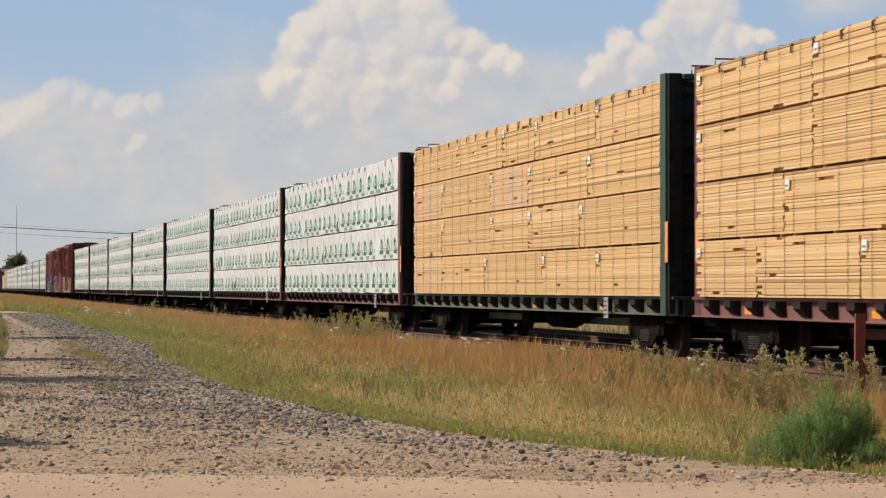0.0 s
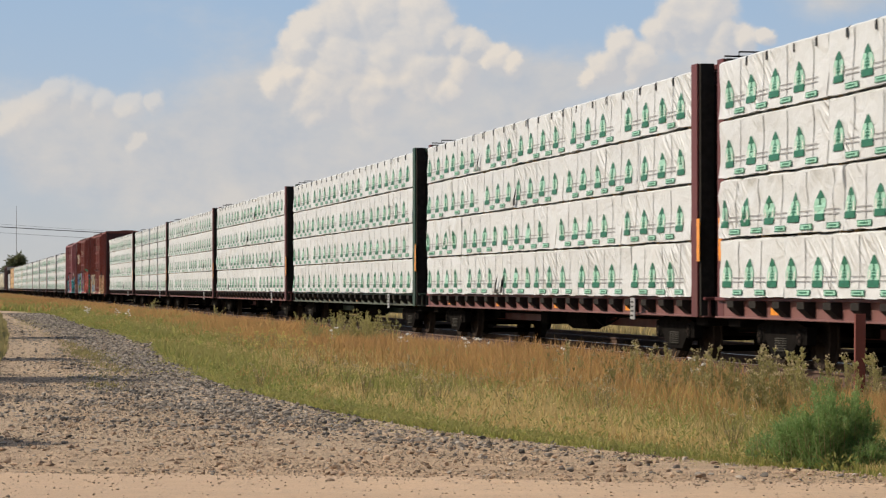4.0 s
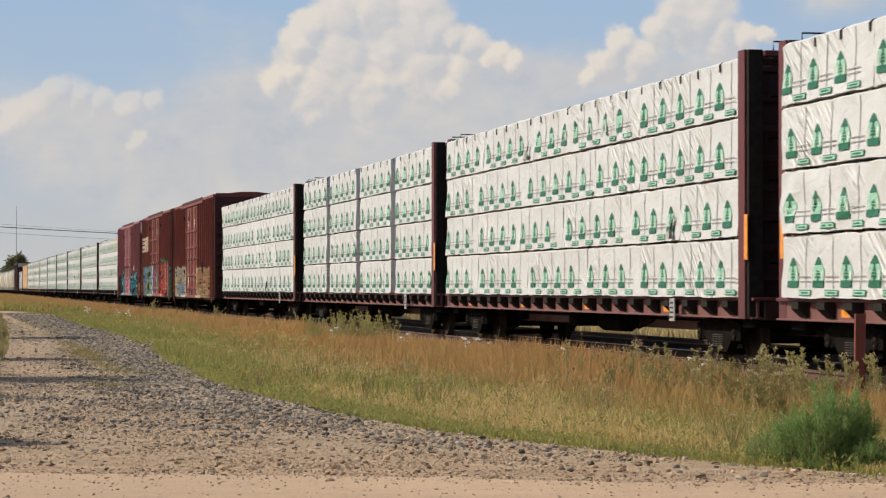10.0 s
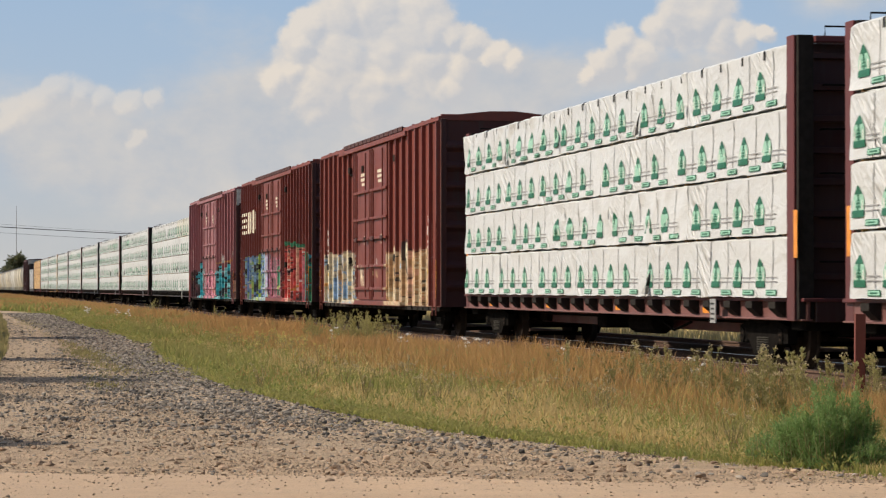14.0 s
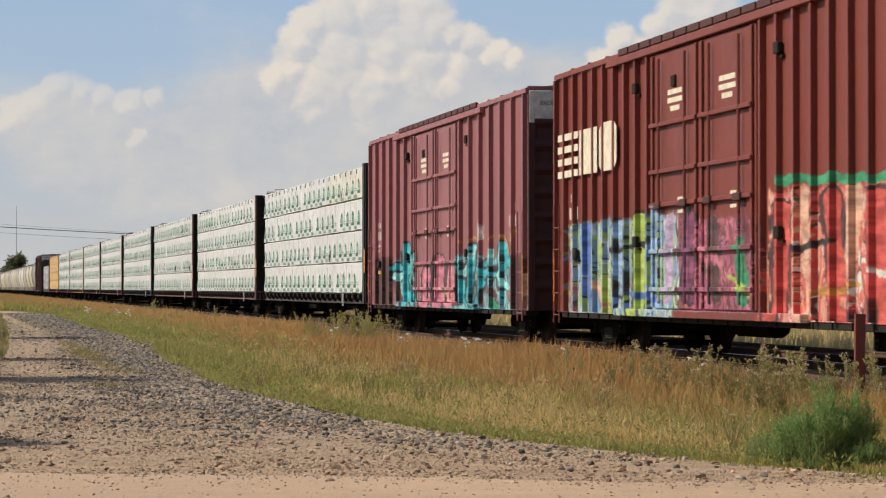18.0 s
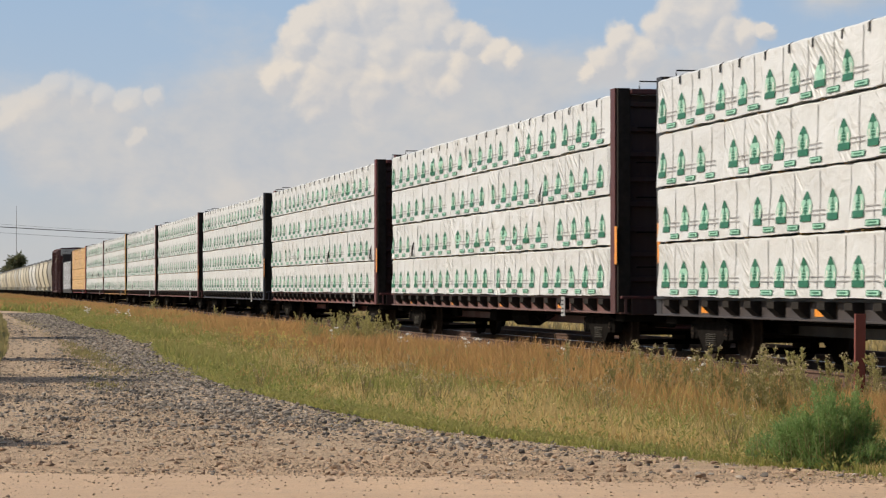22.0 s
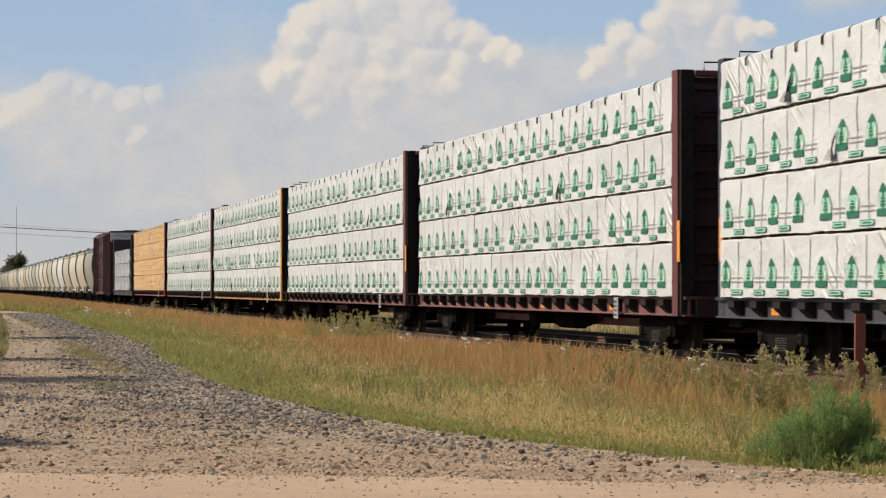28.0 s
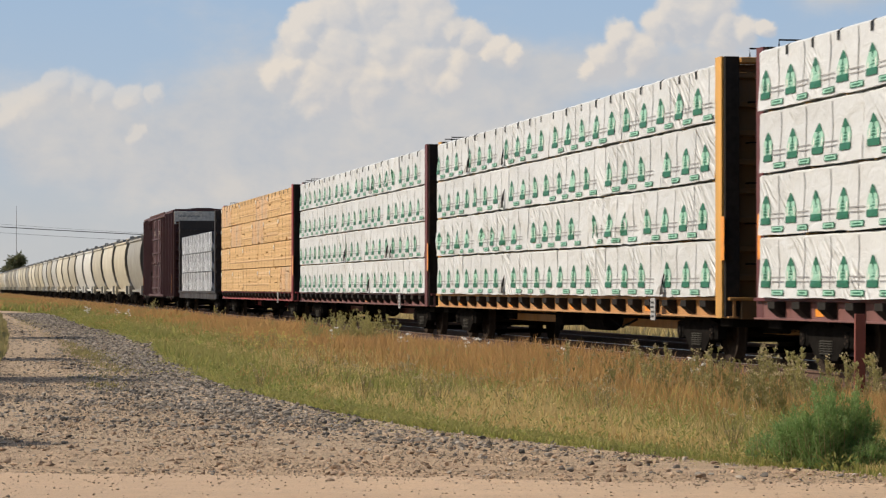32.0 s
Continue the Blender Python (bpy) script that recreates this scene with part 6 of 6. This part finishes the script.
def leaf_cloud(points, ways, size, rng, slim=0.16):
    """Small pointed leaves at points, along ways."""
    k = len(points)
    side = np.cross(ways, rng.normal(size=(k, 3)))
    side /= np.linalg.norm(side, axis=1, keepdims=True) + 1e-9
    s = size[:, None]
    V = np.stack([points, points + ways * s * 0.5 + side * s * slim, points + ways * s, points + ways * s * 0.5 - side * s * slim], 1)
    T = (np.arange(k) * 4)[:, None, None] + np.array([[0, 1, 2], [0, 2, 3]])[None]
    return V.reshape(-1, 3), T.reshape(-1, 3), np.tile([0.2, 0.5, 0.8, 0.5], k)


def weed(seed, height, stems, spread, leaf, mat, flower=None, top=0.0, low=0.12, dense=34, bow=1.3, plume=0.0, bloom=1.0):
    """Stem and leaf meshes of one upright weed."""
    rng = np.random.default_rng(seed)
    g, pts, ways = Geo(), [], []
    heads = Geo()
    for _ in range(stems):
        a, o = rng.uniform(0, 6.28), rng.uniform(0.1, 1) * spread
        h = height * rng.uniform(0.45, 1.0)
        line = [Vector((math.cos(a) * o * q ** bow + rng.normal(0, 0.008), math.sin(a) * o * q ** bow + rng.normal(0, 0.008), h * q)) for q in (0, 0.3, 0.6, 0.85, 1)]
        g.tube(line, [0.006, 0.005, 0.004, 0.003, 0.0015], 4)
        for q in rng.uniform(low, 1.0, int(dense * h / 0.7)):
            i = min(3, int(q * 4))
            p = line[i].lerp(line[i + 1], q * 4 - i)
            b = rng.uniform(0, 6.28)
            pts.append(p)
            ways.append((math.cos(b) * 0.8, math.sin(b) * 0.8, rng.uniform(0.2, 0.9)))
        if plume:
            # short rising side shoots, closely leaved, shorter towards the tip
            for q in rng.uniform(0.25, 0.98, int(8 * h / 0.6)):
                i = min(3, int(q * 4))
                p = line[i].lerp(line[i + 1], q * 4 - i)
                b, ln = rng.uniform(0, 6.28), plume * (1.15 - q) * rng.uniform(0.6, 1.2)
                tip = p + Vector((math.cos(b) * ln * 0.6, math.sin(b) * ln * 0.6, ln))
                for f in rng.uniform(0.1, 1.05, 13):
                    c = rng.uniform(0, 6.28)
                    pts.append(p.lerp(tip, f))
                    ways.append((math.cos(c) * 0.6, math.sin(c) * 0.6, rng.uniform(0.3, 1.0)))
        if flower and rng.random() < top:
            p = line[-1]
            for _ in range(9 if bloom == 1 else 22):
                q = Vector(rng.normal(0, 0.014, 3)) * bloom
                r = rng.uniform(0.006, 0.013) * (0.5 + 0.5 * bloom)
                if bloom > 1:
                    q.z *= 0.6
                heads.add([p + q + Vector(v) * r for v in ((1, 0, 0), (-1, 0, 0), (0, 1, 0), (0, -1, 0), (0, 0, 1), (0, 0, -0.6))], [(0, 2, 4), (2, 1, 4), (1, 3, 4), (3, 0, 4), (2, 0, 5), (1, 2, 5), (3, 1, 5), (0, 3, 5)])
    V, T, h = leaf_cloud(np.array(pts), np.array(ways), rng.uniform(0.5, 1.2, len(pts)) * leaf, rng)
    return g.mesh("weed_stems", M_STEM), raw_mesh("weed_leaves", V, T, mat, h), (heads.mesh("flower_heads", flower) if flower and heads.v else None)


def stuff_part(name, me, parent):
    return tagged(part(name, me, parent), kind="stuff")


def put_weed(kind, name, label, group, x, y, turn=0.0):
    st, lf, fl = kind
    w = thing(name, label, "weed", group, m=pose(x, y, GZ - 0.01, 0, 0, turn))
    stuff_part("stalk", st, w)
    stuff_part("foliage", lf, w)
    if fl:
        stuff_part("flower_head", fl, w)


def build_weeds():
    rng = random.Random(21)
    grey = [shared(("weed", i), lambda: weed(i, 0.44 + 0.11 * i, 7, 0.15, 0.030, M_LEAF, M_SEEDHEAD, 0.7, 0.2, 24, plume=0.13)) for i in range(4)]
    deep = [shared(("deep", i), lambda: weed(10 + i, 0.50 + 0.12 * i, 7, 0.13, 0.032, M_DEEP, M_SEEDHEAD, 0.4, 0.15, 26, plume=0.12)) for i in range(3)]
    gold = [shared(("gold", i), lambda: weed(40 + i, 0.6, 9, 0.2, 0.045, M_LEAF, M_YELLOW, 0.9)) for i in range(2)]
    white = shared("white", lambda: weed(60, 0.72, 5, 0.16, 0.05, M_LEAF, M_PETAL, 1.0, bloom=1.8))
    for i in range(190):
        y, d = 23.0 + 13.5 * rng.random() ** 1.1, rng.uniform(8.0, 10.3)
        if y < 26.7 and 0.340 < d / y < 0.380:
            continue
        put_weed(deep[rng.randrange(3)] if rng.random() < 0.55 else grey[rng.randrange(4)], "tall_weed", "grey-green upright weed beside the ballast", "weeds along the track", CX + d, y, rng.uniform(0, 360))
    for i in range(60):
        y = 31 + 14 * rng.random()
        put_weed(grey[0], "tall_weed", "grey-green upright weed beside the ballast", "weeds along the track", CX + rng.uniform(7.4, 9.6), y, rng.uniform(0, 360))
    for i in range(12):
        put_weed(grey[rng.randrange(2)], "tall_weed", "grey-green upright weed beside the ballast", "weeds along the track", CX + rng.uniform(8.8, 10.4), rng.uniform(42, 130), rng.uniform(0, 360))
    big = [shared(("big", i), lambda: weed(70 + i, 0.85 + 0.2 * i, 16, 0.42, 0.034, M_LEAF, M_PETAL, 0.02, 0.1, 34, plume=0.17)) for i in range(2)]
    mid = [shared(("mid", i), lambda: weed(90 + i, 0.74 + 0.10 * i, 8, 0.14, 0.036, M_LEAF if i else M_DEEP, M_PETAL, 0.05 * i, 0.15, 30, plume=0.15)) for i in range(2)]
    for i in range(15):
        put_weed(big[i % 2], "tall_weed", "large leafy green weed before the train", "weeds along the track", CX + rng.uniform(8.2, 10.0), rng.gauss(58.5, 3.2), rng.uniform(0, 360))
    for i in range(3):
        put_weed(big[i % 2], "tall_weed", "large leafy green weed before the train", "weeds along the track", CX + rng.uniform(9.0, 10.2), rng.uniform(72, 140), rng.uniform(0, 360))
    for i in range(22):
        put_weed(gold[rng.randrange(2)], "goldenrod", "yellow-flowered weed among the grass", "yellow weeds", CX + rng.gauss(6.5, 0.4), rng.gauss(53, 4.5), rng.uniform(0, 360))
    for d, y, k in ((9.0, 27.0, 1), (9.35, 26.9, 0), (9.2, 25.6, 1), (8.8, 28.6, 0), (9.6, 25.2, 0), (8.4, 27.6, 0), (9.5, 28.4, 1), (9.0, 29.6, 0)):
        put_weed(mid[k], "tall_weed", "tall olive-green weed beside the ballast", "weeds along the track", CX + d, y, rng.uniform(0, 360))
    speck = [shared(("speck", i), lambda: weed(110 + i, 0.42 + 0.06 * i, 12, 0.22, 0.030, M_DEEP, M_SEEDHEAD, 0.5, 0.2, 22)) for i in range(2)]
    for i in range(28):
        y, d = ((36.5, 5.6), (37.5, 6.2), (29.5, 7.6), (30.5, 7.0))[i % 4]
        put_weed(speck[i % 2], "seeding_weed", "olive weed with small tan seed heads among dry grass", "seeding weeds", CX + d + rng.gauss(0, 0.8), y + rng.gauss(0, 2.6), rng.uniform(0, 360))
    for d, y in ((6.6, 126), (6.5, 124), (7.2, 114), (7.5, 110), (8.8, 60.2), (9.0, 51.5), (9.3, 46.8), (9.5, 46.4), (9.2, 38.6), (9.6, 32.9)):
        put_weed(white, "white_flowered_weed", "tall weed with white flower heads", "white-flowered weeds", CX + d, y, rng.uniform(0, 360))
    for d, y, rad, high, count, lab in ((7.14, 20.55, 0.36, 0.72, 34000, "dense feathery bright green bush at the road edge"), (6.90, 20.75, 0.24, 0.50, 11000, "feathery green bush beside a larger one"), (6.75, 21.1, 0.18, 0.30, 2600, "low feathery green bush beside a larger one"), (7.32, 20.3, 0.20, 0.32, 6000, "low feathery green bush beside a larger one")):
        r2 = np.random.default_rng(int(rad * 100 + high * 10))
        bush = thing("green_bush", lab, "bush", "bushes", m=pose(CX + d, y, GZ - 0.01))
        g = Geo()
        tips = []
        for _ in range(90):
            a, q = r2.uniform(0, 6.28), r2.random() ** 0.5
            top = Vector((math.cos(a) * q * rad, math.sin(a) * q * rad, high * (1 - 0.45 * q * q) * r2.uniform(0.6, 1.1)))
            low = Vector((top.x * 0.55, top.y * 0.55, 0))
            g.tube([low, low.lerp(top, 0.5) + Vector((top.x * 0.12, top.y * 0.12, 0)), top], [0.005, 0.004, 0.001], 4)
            tips.append((low, top))
        idx = r2.integers(0, 90, count)
        f = r2.uniform(0.02, 1.02, count)
        lo, to = np.array([t[0] for t in tips])[idx], np.array([t[1] for t in tips])[idx]
        pts = lo + (to - lo) * f[:, None] + r2.normal(0, 0.035, (count, 3)) * (1.15 - f[:, None] * 0.7)
        pts[:, 2] = np.maximum(pts[:, 2], 0.01)
        way = (to - lo) / np.linalg.norm(to - lo, axis=1, keepdims=True) + r2.normal(0, 0.5, (count, 3))
        way /= np.linalg.norm(way, axis=1, keepdims=True)
        V, T, h = leaf_cloud(pts, way, r2.uniform(0.6, 1.3, count) * 0.038, r2, 0.10)
        stuff_part("stalk", g.mesh("bush_stems", M_STEM), bush)
        stuff_part("foliage", raw_mesh("bush_leaves", V, T, M_BUSHLEAF, h), bush)


def build_post():
    g = Geo()
    g.box(-0.055, 0.055, -0.012, 0.012, -0.4, 1.22, 0.004)
    g.box(-0.055, -0.043, 0.0125, 0.06, -0.4, 1.22, 0.002)
    g.box(0.043, 0.055, 0.0125, 0.06, -0.4, 1.22, 0.002)
    thing("marker_post", "rusty red steel channel post beside the track", "post", me=g.mesh("marker_post", M_RUSTPOST), m=pose(CX + 9.55, 26.65, GZ, 0, 0.6, -8))


def tree(seed, height, wide, m, label, leaf=0.16, count=2600):
    rng = np.random.default_rng(seed)
    t = thing("tree", label, "tree", "trees", m=m)
    g = Geo()
    bend = [Vector((rng.normal(0, 0.05) * k, rng.normal(0, 0.05) * k, height * k / 6)) for k in range(6)]
    g.tube(bend, [0.030 * height * (1 - k / 7) for k in range(6)], 8)
    tips = []
    for i in range(16):
        k = rng.integers(1, 5)
        p = bend[k].lerp(bend[k + 1], rng.random())
        a, r = rng.uniform(0, 6.28), wide * rng.uniform(0.35, 0.85)
        q = p + Vector((math.cos(a) * r, math.sin(a) * r, r * rng.uniform(0.3, 0.9)))
        g.tube([p, p.lerp(q, 0.5) + Vector((0, 0, 0.08 * r)), q], [0.010 * height, 0.006 * height, 0.002 * height], 5)
        tips += [q, p.lerp(q, 0.65)]
    tips.append(bend[5])
    part("trunk", g.mesh("trunk", plain("bark", (0.10, 0.08, 0.06), 0.9)), t)
    c = np.array(tips)[rng.integers(0, len(tips), count)]
    off = rng.normal(size=(count, 3))
    off *= (rng.random(count)[:, None] ** 0.4) * wide * 0.36 / np.linalg.norm(off, axis=1, keepdims=True)
    way = rng.normal(size=(count, 3))
    way /= np.linalg.norm(way, axis=1, keepdims=True)
    V, T, h = leaf_cloud(c + off, way, rng.uniform(0.7, 1.5, count) * leaf * 2.2, rng)
    part("crown", raw_mesh("crown", V, T, M_TREELEAF, h), t)


# leaf tones lightened to stand in for haze on the far tree
M_TREELEAF = blade_material("tree_leaf", (0.07, 0.095, 0.045), (0.10, 0.125, 0.06), (0.12, 0.14, 0.07))


def build_far():
    c, s = math.cos(radians(YAW)), math.sin(radians(YAW))

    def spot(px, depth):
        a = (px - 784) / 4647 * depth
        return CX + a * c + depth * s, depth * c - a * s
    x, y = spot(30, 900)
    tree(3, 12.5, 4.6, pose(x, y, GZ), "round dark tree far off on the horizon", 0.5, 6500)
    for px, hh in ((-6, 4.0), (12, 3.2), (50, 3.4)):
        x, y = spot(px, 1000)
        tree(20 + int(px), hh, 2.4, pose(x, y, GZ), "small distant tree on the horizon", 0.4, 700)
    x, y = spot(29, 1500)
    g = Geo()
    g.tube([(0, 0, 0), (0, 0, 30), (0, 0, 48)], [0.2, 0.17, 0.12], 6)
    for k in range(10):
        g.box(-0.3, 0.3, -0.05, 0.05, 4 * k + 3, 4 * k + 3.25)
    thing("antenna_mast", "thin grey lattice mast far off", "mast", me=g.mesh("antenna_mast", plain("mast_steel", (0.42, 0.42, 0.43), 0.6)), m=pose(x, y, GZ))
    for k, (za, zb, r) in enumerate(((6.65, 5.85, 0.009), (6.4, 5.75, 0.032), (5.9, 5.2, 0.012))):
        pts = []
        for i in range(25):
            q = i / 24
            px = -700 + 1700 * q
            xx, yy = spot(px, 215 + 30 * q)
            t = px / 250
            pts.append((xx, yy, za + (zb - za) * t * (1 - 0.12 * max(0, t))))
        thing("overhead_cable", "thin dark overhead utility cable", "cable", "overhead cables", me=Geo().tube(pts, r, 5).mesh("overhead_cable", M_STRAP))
    # roadside trees whose shade falls across the road
    for i, (d, y, h, w) in enumerate(((-4.4, 26.5, 4.6, 0.9), (-4.6, 44.0, 5.6, 1.6), (-3.2, 55.8, 5.4, 1.1), (-2.6, 78.2, 6.4, 1.4))):
        tree(30 + i, h, w, pose(CX + d, y, GZ), "slender leafy roadside tree", 0.13, 6000)


build_backdrop()
build_grass()
build_stones()
build_weeds()
build_post()
build_far()

motions()
